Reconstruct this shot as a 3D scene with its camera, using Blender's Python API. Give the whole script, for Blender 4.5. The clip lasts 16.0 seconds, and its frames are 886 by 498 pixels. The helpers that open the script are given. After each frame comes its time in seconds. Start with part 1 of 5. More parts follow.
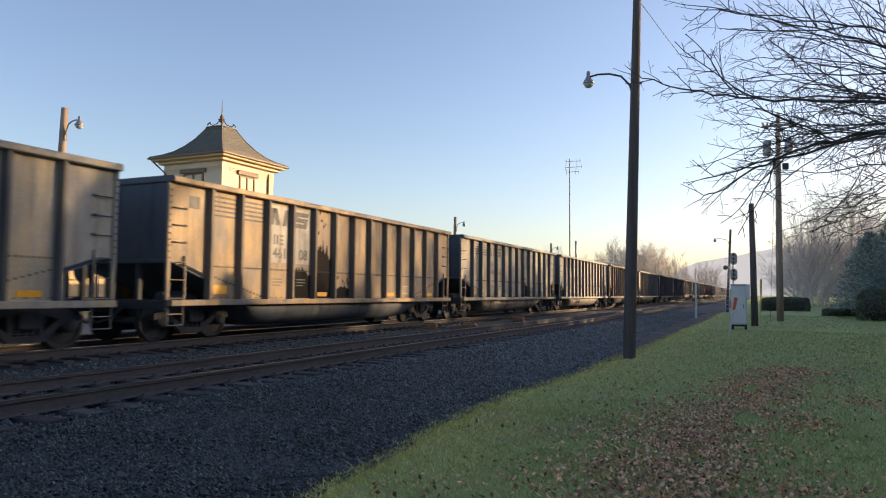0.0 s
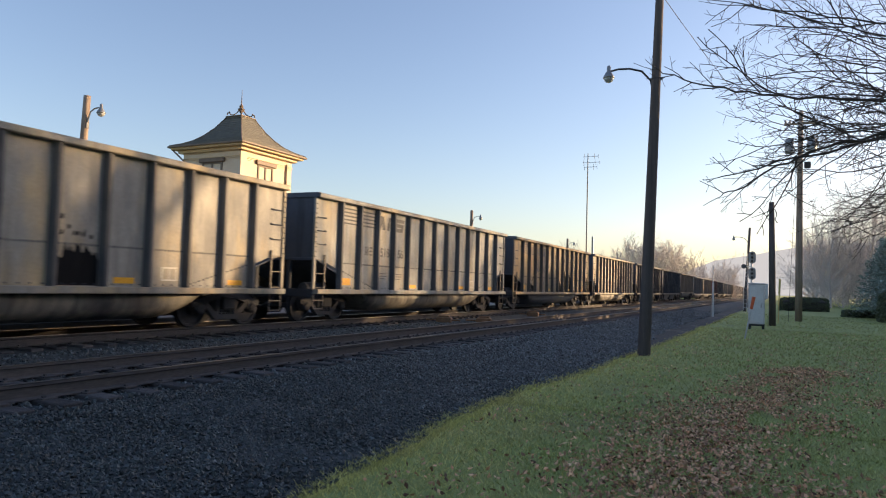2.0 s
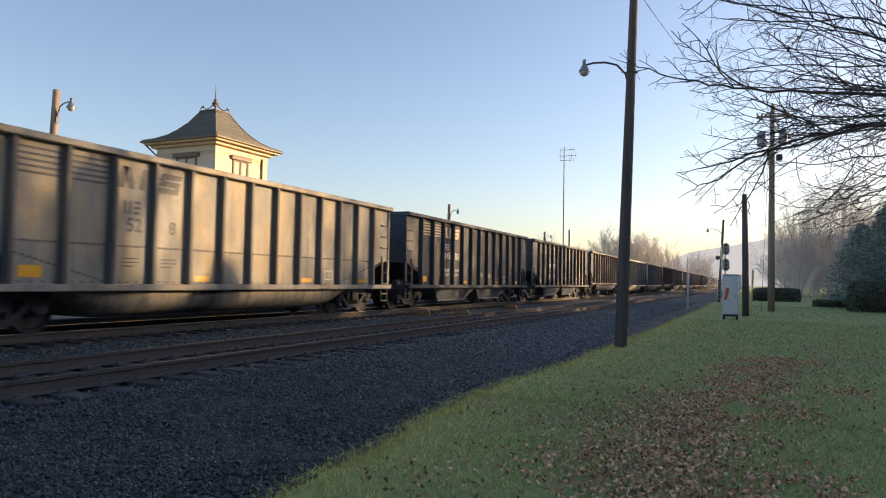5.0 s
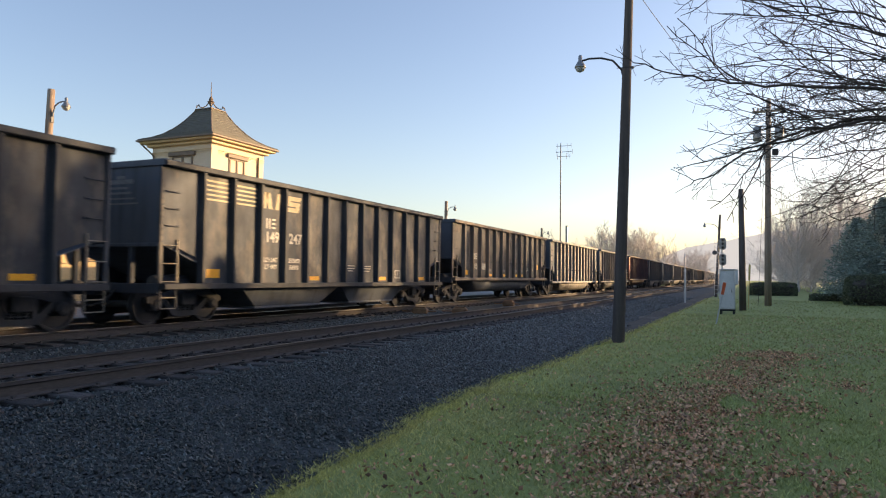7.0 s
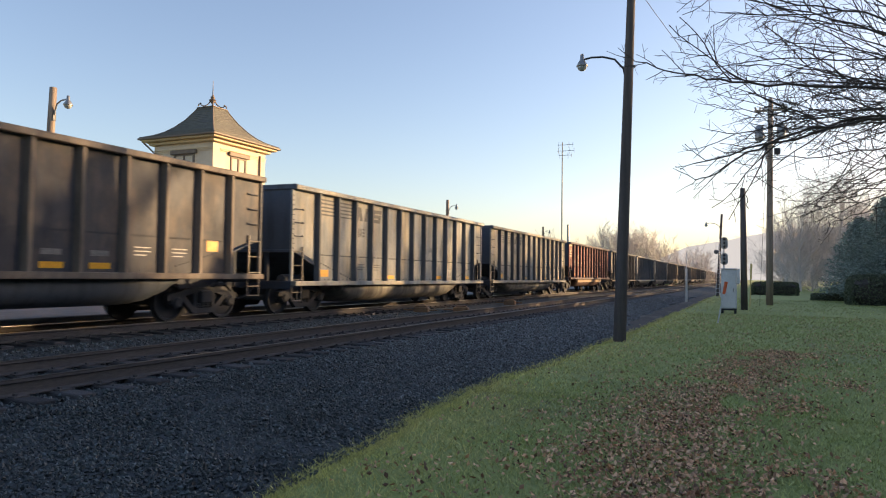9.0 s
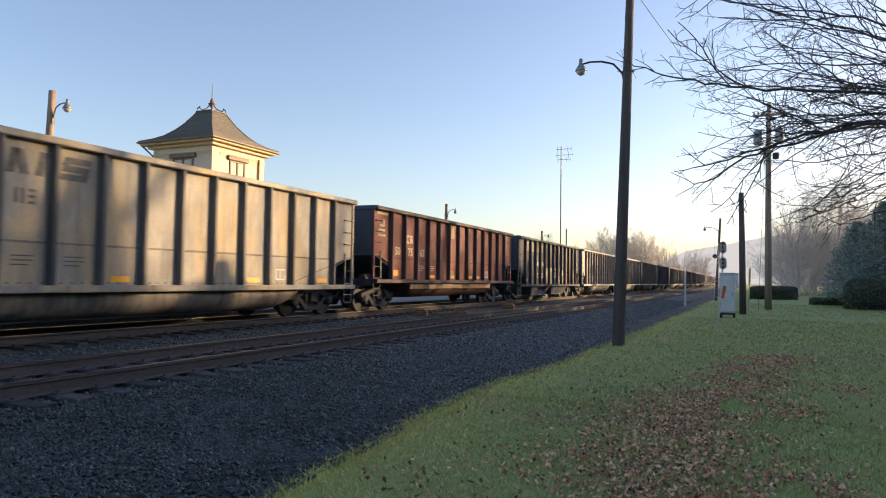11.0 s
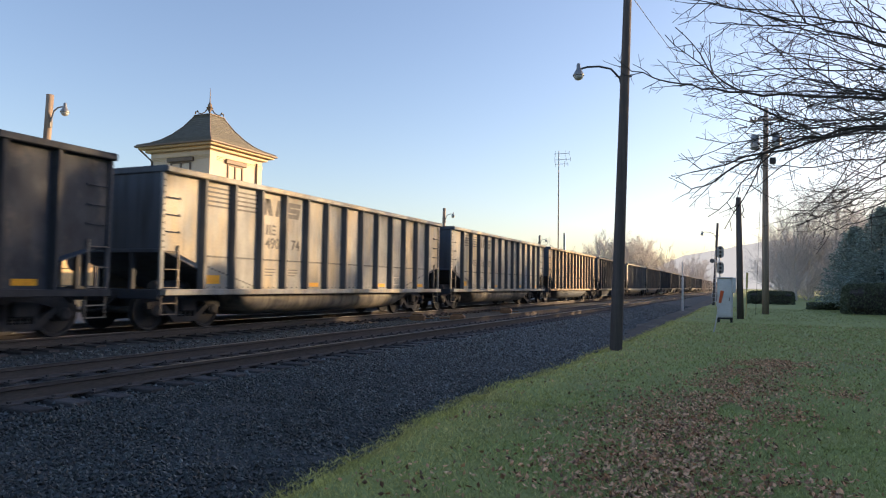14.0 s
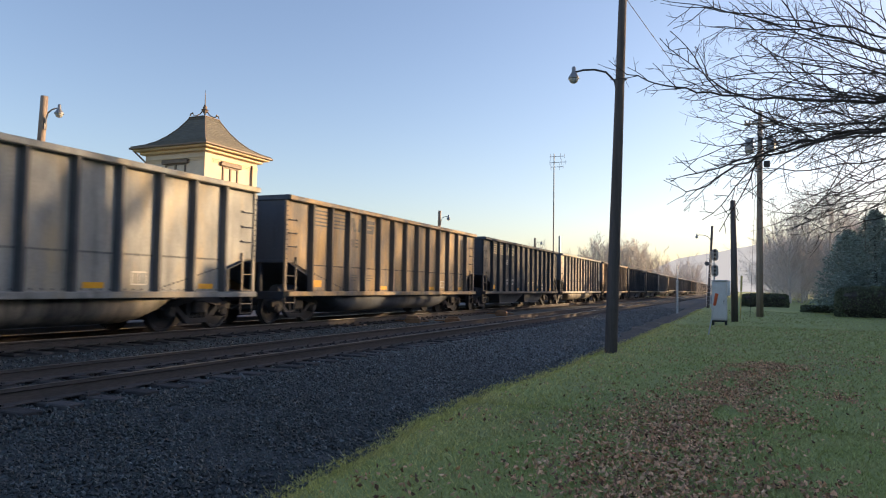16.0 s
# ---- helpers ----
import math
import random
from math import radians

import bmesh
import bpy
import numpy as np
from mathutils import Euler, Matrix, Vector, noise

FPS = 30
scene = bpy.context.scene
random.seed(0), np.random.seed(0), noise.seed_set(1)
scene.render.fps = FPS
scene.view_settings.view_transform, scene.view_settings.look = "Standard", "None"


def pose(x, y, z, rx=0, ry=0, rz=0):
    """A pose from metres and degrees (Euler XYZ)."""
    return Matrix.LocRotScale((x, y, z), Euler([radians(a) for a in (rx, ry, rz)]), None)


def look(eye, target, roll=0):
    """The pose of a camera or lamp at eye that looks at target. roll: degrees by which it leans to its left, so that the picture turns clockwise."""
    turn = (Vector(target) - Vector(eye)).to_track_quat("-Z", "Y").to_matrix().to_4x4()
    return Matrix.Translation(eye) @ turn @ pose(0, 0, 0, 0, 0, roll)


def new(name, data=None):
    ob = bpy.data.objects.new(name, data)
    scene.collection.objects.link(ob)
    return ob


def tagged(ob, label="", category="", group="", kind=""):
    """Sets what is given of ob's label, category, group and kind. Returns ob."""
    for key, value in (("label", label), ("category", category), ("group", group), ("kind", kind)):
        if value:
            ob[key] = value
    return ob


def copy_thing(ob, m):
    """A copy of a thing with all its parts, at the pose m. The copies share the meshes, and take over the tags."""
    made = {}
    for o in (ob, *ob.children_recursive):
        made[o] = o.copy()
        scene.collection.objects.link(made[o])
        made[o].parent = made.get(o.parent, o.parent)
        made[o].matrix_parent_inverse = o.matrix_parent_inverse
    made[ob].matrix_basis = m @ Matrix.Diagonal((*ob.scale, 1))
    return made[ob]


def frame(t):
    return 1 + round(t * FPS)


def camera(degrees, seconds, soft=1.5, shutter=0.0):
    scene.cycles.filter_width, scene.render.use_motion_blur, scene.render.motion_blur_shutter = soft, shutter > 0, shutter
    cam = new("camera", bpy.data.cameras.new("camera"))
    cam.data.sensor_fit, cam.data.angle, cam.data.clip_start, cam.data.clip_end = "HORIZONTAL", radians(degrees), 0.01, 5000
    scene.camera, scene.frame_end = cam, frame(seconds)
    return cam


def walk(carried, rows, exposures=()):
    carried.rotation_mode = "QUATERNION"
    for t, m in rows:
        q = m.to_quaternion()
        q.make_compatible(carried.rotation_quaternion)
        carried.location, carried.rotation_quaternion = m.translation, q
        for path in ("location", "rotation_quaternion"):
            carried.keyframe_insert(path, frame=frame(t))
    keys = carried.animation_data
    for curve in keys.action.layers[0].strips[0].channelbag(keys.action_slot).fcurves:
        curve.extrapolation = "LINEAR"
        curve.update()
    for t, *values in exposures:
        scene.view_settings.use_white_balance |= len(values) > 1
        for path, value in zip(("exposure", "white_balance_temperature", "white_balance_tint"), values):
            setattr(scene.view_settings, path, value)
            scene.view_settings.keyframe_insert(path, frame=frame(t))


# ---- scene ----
# World: +y runs along the tracks, away from the camera; +x towards the lawn; z = 0 on the lawn under the camera.
cam = camera(65.45, 16.0, soft=1.1, shutter=0.2)
PATH = [
    (0, pose(0, 0, 1.6, 93.594, -0.499, 24.570)),
    (0.5, pose(0, 0, 1.6, 93.772, -0.182, 25.198)),
    (1, pose(0, 0, 1.6, 93.772, -0.960, 25.551)),
    (1.5, pose(0, 0, 1.6, 93.485, -1.243, 25.608)),
    (2, pose(0, 0, 1.6, 92.995, -1.653, 25.824)),
    (2.5, pose(0, 0, 1.6, 92.611, -1.733, 25.200)),
    (3, pose(0, 0, 1.6, 92.598, -1.510, 24.857)),
    (3.5, pose(0, 0, 1.6, 92.580, -1.262, 24.392)),
    (4, pose(0, 0, 1.6, 92.550, -1.181, 24.180)),
    (6.5, pose(0, 0, 1.6, 92.465, -0.844, 23.761)),
    (7, pose(0, 0, 1.6, 92.296, -0.637, 23.793)),
    (7.5, pose(0, 0, 1.6, 92.155, -0.781, 23.753)),
    (8, pose(0, 0, 1.6, 92.157, -0.763, 23.757)),
    (8.5, pose(0, 0, 1.6, 92.146, -0.864, 23.855)),
    (9, pose(0, 0, 1.6, 92.189, -0.752, 23.903)),
    (11.5, pose(0, 0, 1.6, 92.573, -0.820, 23.765)),
    (12, pose(0, 0, 1.6, 92.618, -0.742, 23.744)),
    (12.5, pose(0, 0, 1.6, 92.718, -0.704, 23.715)),
    (13, pose(0, 0, 1.6, 92.778, -0.651, 23.692)),
    (13.5, pose(0, 0, 1.6, 92.838, -0.716, 23.659)),
    (14, pose(0, 0, 1.6, 92.877, -0.890, 23.607)),
    (14.5, pose(0, 0, 1.6, 93.019, -0.925, 23.566)),
    (15, pose(0, 0, 1.6, 93.071, -0.931, 23.538)),
    (15.5, pose(0, 0, 1.6, 93.064, -0.879, 23.545)),
    (16, pose(0, 0, 1.6, 93.095, -0.938, 23.214)),
]
walk(cam, PATH, [(0, 1.04, 6680, 23.5), (3.5, 1.04, 6780, 23.5), (6.4, 1.04, 6800, 23.5), (7.0, 1.17, 7000, 23.5), (9.2, 1.17, 7000, 23.5), (11.5, 1.15, 6650, 23.5), (13.2, 1.15, 6600, 23.5), (15.5, 1.04, 6680, 23.5), (16, 1.04, 6680, 23.5)])

# ---- light: a low winter sun ahead and to the side of the lawn, clear sky ----
SUN_AZ, SUN_EL = 48.0, 10.0       # degrees clockwise from +y, degrees above the horizon
world = bpy.data.worlds.new("sky")
scene.world = world
world.use_nodes = True
wn, wl = world.node_tree.nodes, world.node_tree.links
sky = wn.new("ShaderNodeTexSky")
sky.sky_type, sky.sun_disc = "NISHITA", False
sky.sun_elevation, sky.sun_rotation = radians(SUN_EL), radians(SUN_AZ)
sky.air_density, sky.dust_density, sky.ozone_density = 1.0, 1.3, 2.0
wl.new(sky.outputs[0], wn["Background"].inputs[0])
wn["Background"].inputs[1].default_value = 0.14
sun = new("sun", bpy.data.lights.new("sun", "SUN"))
sun.data.energy, sun.data.angle, sun.data.color = 4.6, radians(0.55), (1.0, 0.735, 0.38)
to_sun = Vector((math.sin(radians(SUN_AZ)) * math.cos(radians(SUN_EL)), math.cos(radians(SUN_AZ)) * math.cos(radians(SUN_EL)), math.sin(radians(SUN_EL))))
sun.matrix_world = look(to_sun * 200, (0, 0, 0))


# ---- mesh building ----
class Shape:
    """Collects vertices and faces of one mesh."""

    def __init__(self):
        self.v, self.f = [], []

    def add(self, verts, faces):
        n = len(self.v)
        self.v.extend([tuple(p) for p in verts])
        self.f.extend([tuple(i + n for i in f) for f in faces])
        return self

    def box(self, x0, x1, y0, y1, z0, z1):
        v = [(x, y, z) for x in (x0, x1) for y in (y0, y1) for z in (z0, z1)]
        return self.add(v, [(0, 1, 3, 2), (4, 6, 7, 5), (0, 4, 5, 1), (2, 3, 7, 6), (0, 2, 6, 4), (1, 5, 7, 3)])

    def soft_box(self, x0, x1, y0, y1, z0, z1, b):
        """A box with chamfered upright and level edges."""
        v = []
        for z, i in ((z0, b), (z0 + b, 0), (z1 - b, 0), (z1, b)):
            a0, a1, c0, c1 = x0 + i, x1 - i, y0 + i, y1 - i
            e = b * 0.8
            v += [(a0 + e, c0, z), (a1 - e, c0, z), (a1, c0 + e, z), (a1, c1 - e, z), (a1 - e, c1, z), (a0 + e, c1, z), (a0, c1 - e, z), (a0, c0 + e, z)]
        f = [tuple(range(7, -1, -1)), tuple(range(24, 32))]
        for k in range(3):
            f += [(8 * k + i, 8 * k + (i + 1) % 8, 8 * k + 8 + (i + 1) % 8, 8 * k + 8 + i) for i in range(8)]
        return self.add(v, f)

    def prism(self, outline, axis, a, b):
        """An outline in the plane across the axis ('x': (y, z), 'y': (x, z), 'z': (x, y)), drawn out from a to b."""
        put = {"x": lambda p, s: (s, p[0], p[1]), "y": lambda p, s: (p[0], s, p[1]), "z": lambda p, s: (p[0], p[1], s)}[axis]
        n = len(outline)
        v = [put(p, a) for p in outline] + [put(p, b) for p in outline]
        f = [tuple(range(n)), tuple(range(2 * n - 1, n - 1, -1))]
        return self.add(v, f + [(i, i + n, (i + 1) % n + n, (i + 1) % n) for i in range(n)])

    def loft(self, rings, close=True, caps=True):
        n, v, f = len(rings[0]), [p for r in rings for p in r], []
        for k in range(len(rings) - 1):
            for i in range(n if close else n - 1):
                j = (i + 1) % n
                f.append((k * n + i, k * n + j, k * n + n + j, k * n + n + i))
        if caps and close:
            f += [tuple(range(n - 1, -1, -1)), tuple(range((len(rings) - 1) * n, len(rings) * n))]
        return self.add(v, f)

    def tube(self, points, radii, sides=6):
        pts = [Vector(p) for p in points]
        if not hasattr(radii, "__len__"):
            radii = [radii] * len(pts)
        rings, ref = [], None
        for i, p in enumerate(pts):
            d = (pts[min(i + 1, len(pts) - 1)] - pts[max(i - 1, 0)])
            d = d.normalized() if d.length > 1e-9 else Vector((0, 0, 1))
            if ref is None:
                ref = Vector((1, 0, 0)) if abs(d.x) < 0.8 else Vector((0, 1, 0))
            a = (ref - d * ref.dot(d)).normalized()
            ref, b = a, d.cross(a)
            rings.append([p + (a * math.cos(2 * math.pi * k / sides) + b * math.sin(2 * math.pi * k / sides)) * radii[i] for k in range(sides)])
        return self.loft(rings)

    def lathe(self, profile, axis="z", at=(0, 0, 0), sides=16):
        """profile: (radius, along the axis)."""
        rings = []
        for r, h in profile:
            ring = []
            for k in range(sides):
                c, s = r * math.cos(2 * math.pi * k / sides), r * math.sin(2 * math.pi * k / sides)
                p = {"z": (c, s, h), "x": (h, c, s), "y": (s, h, c)}[axis]
                ring.append((p[0] + at[0], p[1] + at[1], p[2] + at[2]))
            rings.append(ring)
        return self.loft(rings)

    def mesh(self, name, material, smooth=False):
        me = bpy.data.meshes.new(name)
        me.from_pydata(self.v, [], self.f)
        me.materials.append(material)
        if smooth:
            me.shade_smooth()
        bm = bmesh.new()
        bm.from_mesh(me)
        bmesh.ops.recalc_face_normals(bm, faces=bm.faces)
        bm.to_mesh(me)
        bm.free()
        return me


def part(name, shape, material, parent=None, label="", smooth=False, at=None):
    """One mesh object, under a thing or a part if there is one."""
    me = shape if isinstance(shape, bpy.types.Mesh) else shape.mesh(name, material, smooth)
    ob = new(name, me)
    if parent is not None:
        ob.parent = parent
    if at is not None:
        ob.matrix_basis = at
    return tagged(ob, label) if label else ob


def thing(name, label, category, group="", kind="", at=None):
    ob = new(name)
    ob.empty_display_size = 0.2
    if at is not None:
        ob.matrix_basis = at
    return tagged(ob, label, category, group, kind)


def raw_mesh(name, verts, faces, material):
    """A large mesh from arrays; all faces have the same number of corners."""
    me = bpy.data.meshes.new(name)
    me.from_pydata(np.asarray(verts).reshape(-1, 3).tolist(), [], np.asarray(faces).tolist())
    me.materials.append(material)
    return me


# ---- materials ----
def material(name, base, second=None, scale=4.0, rough=0.7, metal=0.0, fine=40.0, bump=0.2, stretch=(1, 1, 1), mix=(0.35, 0.7), third=None, third_scale=1.2, third_mix=(0.55, 0.7), vary=0.0, specular=0.4, space="Object"):
    """Two colours mixed by a coarse noise, a third one in larger patches, a fine grain in colour and relief."""
    m = bpy.data.materials.new(name)
    m.use_nodes = True
    nt = m.node_tree
    n, l = nt.nodes, nt.links
    b = n["Principled BSDF"]
    co = n.new("ShaderNodeTexCoord")
    mp = n.new("ShaderNodeMapping")
    mp.inputs["Scale"].default_value = stretch
    l.new(co.outputs[space], mp.inputs[0])
    info = n.new("ShaderNodeObjectInfo")
    off = n.new("ShaderNodeVectorMath")
    off.operation = "MULTIPLY"
    off.inputs[1].default_value = (37.0, 51.0, 23.0) if space == "Object" else (0, 0, 0)
    l.new(info.outputs["Random"], off.inputs[0])
    l.new(off.outputs[0], mp.inputs["Location"])

    def noise_tex(s, detail=5.0, r=0.6):
        t = n.new("ShaderNodeTexNoise")
        t.inputs["Scale"].default_value, t.inputs["Detail"].default_value, t.inputs["Roughness"].default_value = s, detail, r
        l.new(mp.outputs[0], t.inputs["Vector"])
        return t

    def ramp(src, lo, hi):
        r = n.new("ShaderNodeMapRange")
        r.inputs[1].default_value, r.inputs[2].default_value = lo, hi
        l.new(src, r.inputs[0])
        return r.outputs[0]

    def blend(fac, a, c, mode="MIX"):
        x = n.new("ShaderNodeMix")
        x.data_type, x.blend_type = "RGBA", mode
        if isinstance(fac, float):
            x.inputs[0].default_value = fac
        else:
            l.new(fac, x.inputs[0])
        for socket, value in ((x.inputs[6], a), (x.inputs[7], c)):
            if isinstance(value, tuple):
                socket.default_value = (*value, 1)
            else:
                l.new(value, socket)
        return x.outputs[2]

    col = tuple(base)
    coarse = noise_tex(scale)
    if second:
        col = blend(ramp(coarse.outputs[0], *mix), col, tuple(second))
    if third:
        col = blend(ramp(noise_tex(third_scale, 6.0, 0.65).outputs[0], *third_mix), col, tuple(third))
    grain = noise_tex(fine, 4.0)
    g = ramp(grain.outputs[0], 0.3, 0.7)
    gm = n.new("ShaderNodeMapRange")
    gm.inputs[3].default_value, gm.inputs[4].default_value = 0.78, 1.12
    l.new(g, gm.inputs[0])
    hue = n.new("ShaderNodeHueSaturation")
    l.new(gm.outputs[0], hue.inputs["Value"])
    if isinstance(col, tuple):
        hue.inputs["Color"].default_value = (*col, 1)
    else:
        l.new(col, hue.inputs["Color"])
    out = hue.outputs[0]
    if vary:
        vr = n.new("ShaderNodeMapRange")
        vr.inputs[3].default_value, vr.inputs[4].default_value = 1 - vary, 1 + vary
        l.new(info.outputs["Random"], vr.inputs[0])
        h2 = n.new("ShaderNodeHueSaturation")
        l.new(vr.outputs[0], h2.inputs["Value"])
        l.new(out, h2.inputs["Color"])
        out = h2.outputs[0]
    l.new(out, b.inputs["Base Color"])
    b.inputs["Metallic"].default_value = metal
    b.inputs["Specular IOR Level"].default_value = specular
    rr = n.new("ShaderNodeMapRange")
    rr.inputs[3].default_value, rr.inputs[4].default_value = max(0.05, rough - 0.12), min(1.0, rough + 0.12)
    l.new(coarse.outputs[0], rr.inputs[0])
    l.new(rr.outputs[0], b.inputs["Roughness"])
    if bump:
        bp = n.new("ShaderNodeBump")
        bp.inputs["Strength"].default_value, bp.inputs["Distance"].default_value = bump, 0.02
        l.new(grain.outputs[0], bp.inputs["Height"])
        l.new(bp.outputs[0], b.inputs["Normal"])
    return m


def island_colours(m, lo, hi):
    """Lets every separate piece of a joined mesh vary in brightness."""
    n, l = m.node_tree.nodes, m.node_tree.links
    b = n["Principled BSDF"]
    src = b.inputs["Base Color"].links[0].from_socket
    geo = n.new("ShaderNodeNewGeometry")
    mr = n.new("ShaderNodeMapRange")
    mr.inputs[3].default_value, mr.inputs[4].default_value = lo, hi
    l.new(geo.outputs["Random Per Island"], mr.inputs[0])
    h = n.new("ShaderNodeHueSaturation")
    l.new(mr.outputs[0], h.inputs["Value"])
    l.new(src, h.inputs["Color"])
    l.new(h.outputs[0], b.inputs["Base Color"])
    return m


STREAK = (1, 1, 0.22)


def streaks(m, colour, amount, lo=0.5, hi=0.72):
    """Narrow run-off streaks down the sheets."""
    n, l = m.node_tree.nodes, m.node_tree.links
    b = n["Principled BSDF"]
    src = b.inputs["Base Color"].links[0].from_socket
    co, mp, tex, mr, info, off = (n.new("ShaderNode" + k) for k in ("TexCoord", "Mapping", "TexNoise", "MapRange", "ObjectInfo", "VectorMath"))
    off.operation = "SCALE"
    off.inputs["Scale"].default_value = 61.0
    l.new(info.outputs["Random"], off.inputs[0])
    l.new(off.outputs[0], mp.inputs["Location"])
    mp.inputs["Scale"].default_value = (3.0, 6.0, 0.35)
    l.new(co.outputs["Object"], mp.inputs[0])
    l.new(mp.outputs[0], tex.inputs["Vector"])
    tex.inputs["Scale"].default_value, tex.inputs["Detail"].default_value = 1.0, 6.0
    mr.inputs[1].default_value, mr.inputs[2].default_value, mr.inputs[4].default_value = lo, hi, amount
    l.new(tex.outputs[0], mr.inputs[0])
    x = n.new("ShaderNodeMix")
    x.data_type = "RGBA"
    l.new(mr.outputs[0], x.inputs[0])
    l.new(src, x.inputs[6])
    x.inputs[7].default_value = (*colour, 1)
    l.new(x.outputs[2], b.inputs["Base Color"])
    return m


def car_paint(name, base, second, patch_tone, patch=(0.58, 0.68), stretch=STREAK, run=0.8):
    m = material(name, base, second, 2.6, 0.62, 0, 60, 0.15, stretch, (0.35, 0.65), patch_tone, 0.85, patch, vary=0.1, specular=0.35)
    n, l = m.node_tree.nodes, m.node_tree.links
    wave, bump = n.new("ShaderNodeTexNoise"), n.new("ShaderNodeBump")
    wave.inputs["Scale"].default_value = 1.6
    co = n.new("ShaderNodeTexCoord")
    l.new(co.outputs["Object"], wave.inputs["Vector"])
    bump.inputs["Strength"].default_value, bump.inputs["Distance"].default_value = 0.35, 0.06
    l.new(wave.outputs[0], bump.inputs["Height"])
    b = n["Principled BSDF"]
    fine = b.inputs["Normal"].links[0].from_node
    l.new(bump.outputs[0], fine.inputs["Normal"])
    return streaks(m, tuple(0.35 * c for c in second), run, 0.5, 0.74)


# tan patches on grey and beige mix rusty dust with painted-in sun dapple
PAINT = {
    "grey": car_paint("weathered_grey_paint", (0.33, 0.345, 0.332), (0.225, 0.238, 0.24), (0.40, 0.335, 0.23), (0.46, 0.66), (1, 1, 0.4), 0.38),
    "beige": car_paint("weathered_beige_paint", (0.32, 0.308, 0.27), (0.21, 0.207, 0.20), (0.41, 0.325, 0.20), (0.46, 0.66), (1, 1, 0.4), 0.38),
    "tan": car_paint("rusty_tan_paint", (0.43, 0.285, 0.13), (0.25, 0.21, 0.17), (0.19, 0.18, 0.175), (0.52, 0.68), (1, 1, 0.4), 0.5),
    "black": car_paint("faded_black_paint", (0.042, 0.055, 0.076), (0.024, 0.033, 0.049), (0.22, 0.19, 0.155), (0.48, 0.74), (1, 1, 0.6), 0.35),
    "brown": car_paint("dark_brown_paint", (0.056, 0.059, 0.073), (0.034, 0.039, 0.052), (0.15, 0.115, 0.09), (0.48, 0.70), (1, 1, 0.6), 0.35),
    "red": car_paint("oxide_red_paint", (0.25, 0.058, 0.042), (0.16, 0.045, 0.036), (0.10, 0.04, 0.04), (0.55, 0.75), (1, 1, 0.5), 0.4),
}
# rib paint holds coal dust and shaded-face darkness; the brown ribs a sunlit tone
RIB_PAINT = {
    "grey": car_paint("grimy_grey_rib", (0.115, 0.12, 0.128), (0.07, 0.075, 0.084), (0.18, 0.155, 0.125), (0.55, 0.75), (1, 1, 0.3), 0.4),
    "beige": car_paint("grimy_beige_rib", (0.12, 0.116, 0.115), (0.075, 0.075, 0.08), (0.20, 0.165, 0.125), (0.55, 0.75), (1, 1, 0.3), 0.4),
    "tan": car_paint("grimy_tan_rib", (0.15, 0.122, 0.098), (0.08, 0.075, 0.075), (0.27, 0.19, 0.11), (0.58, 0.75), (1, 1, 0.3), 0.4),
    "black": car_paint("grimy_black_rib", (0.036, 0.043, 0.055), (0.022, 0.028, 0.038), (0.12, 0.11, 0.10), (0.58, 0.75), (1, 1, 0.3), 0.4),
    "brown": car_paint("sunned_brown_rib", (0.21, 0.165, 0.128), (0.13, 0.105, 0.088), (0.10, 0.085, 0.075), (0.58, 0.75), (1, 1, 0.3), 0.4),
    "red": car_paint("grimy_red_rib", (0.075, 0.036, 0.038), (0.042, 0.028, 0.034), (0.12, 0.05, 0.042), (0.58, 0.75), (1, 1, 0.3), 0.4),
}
M_UNDER = material("grimy_underframe_steel", (0.042, 0.052, 0.070), (0.055, 0.058, 0.066), 5, 0.8, 0, 50, 0.2)
# end paint: coal black plus the bluish shade of the ends in one colour
M_SOOTSHADE = streaks(material("coal_blackened_end_paint", (0.070, 0.088, 0.118), (0.088, 0.102, 0.124), 2, 0.75, 0, 50, 0.15), (0.035, 0.038, 0.042), 0.7)
M_BELLY = streaks(material("sooty_red_belly", (0.09, 0.035, 0.026), (0.05, 0.024, 0.02), 2, 0.7, 0, 50, 0.12), (0.02, 0.016, 0.016), 0.7)
M_TRUCK = material("rusty_cast_steel", (0.034, 0.041, 0.054), (0.058, 0.056, 0.058), 6, 0.8, 0, 60, 0.25)
M_WHEEL = material("worn_wheel_steel", (0.034, 0.04, 0.05), (0.052, 0.052, 0.055), 6, 0.65, 0.3, 40, 0.1)
M_SMEAR = material("black_coal_smear", (0.008, 0.008, 0.009), (0.016, 0.015, 0.015), 4, 0.85, 0, 50, 0.2, STREAK, specular=0.1)
M_GREYBELLY = car_paint("sooty_grey_belly", (0.26, 0.24, 0.20), (0.14, 0.135, 0.13), (0.05, 0.05, 0.055), (0.52, 0.66))
M_UNDERPAINT = {"grey": M_GREYBELLY, "beige": M_GREYBELLY, "tan": M_SOOTSHADE, "brown": M_SOOTSHADE, "red": M_BELLY}
M_FLANGE = streaks(material("sunned_tan_flange_paint", (0.36, 0.24, 0.14), (0.24, 0.15, 0.09), 4, 0.65, 0, 50, 0.12, STREAK), (0.08, 0.05, 0.04), 0.6)
M_WHITE = material("worn_white_lettering", (0.62, 0.60, 0.55), (0.42, 0.40, 0.36), 14, 0.7, 0, 60, 0.05, mix=(0.4, 0.8))
M_CREAMLET = material("worn_cream_lettering", (0.60, 0.50, 0.32), (0.40, 0.34, 0.23), 9, 0.7, 0, 60, 0.05, mix=(0.4, 0.7))
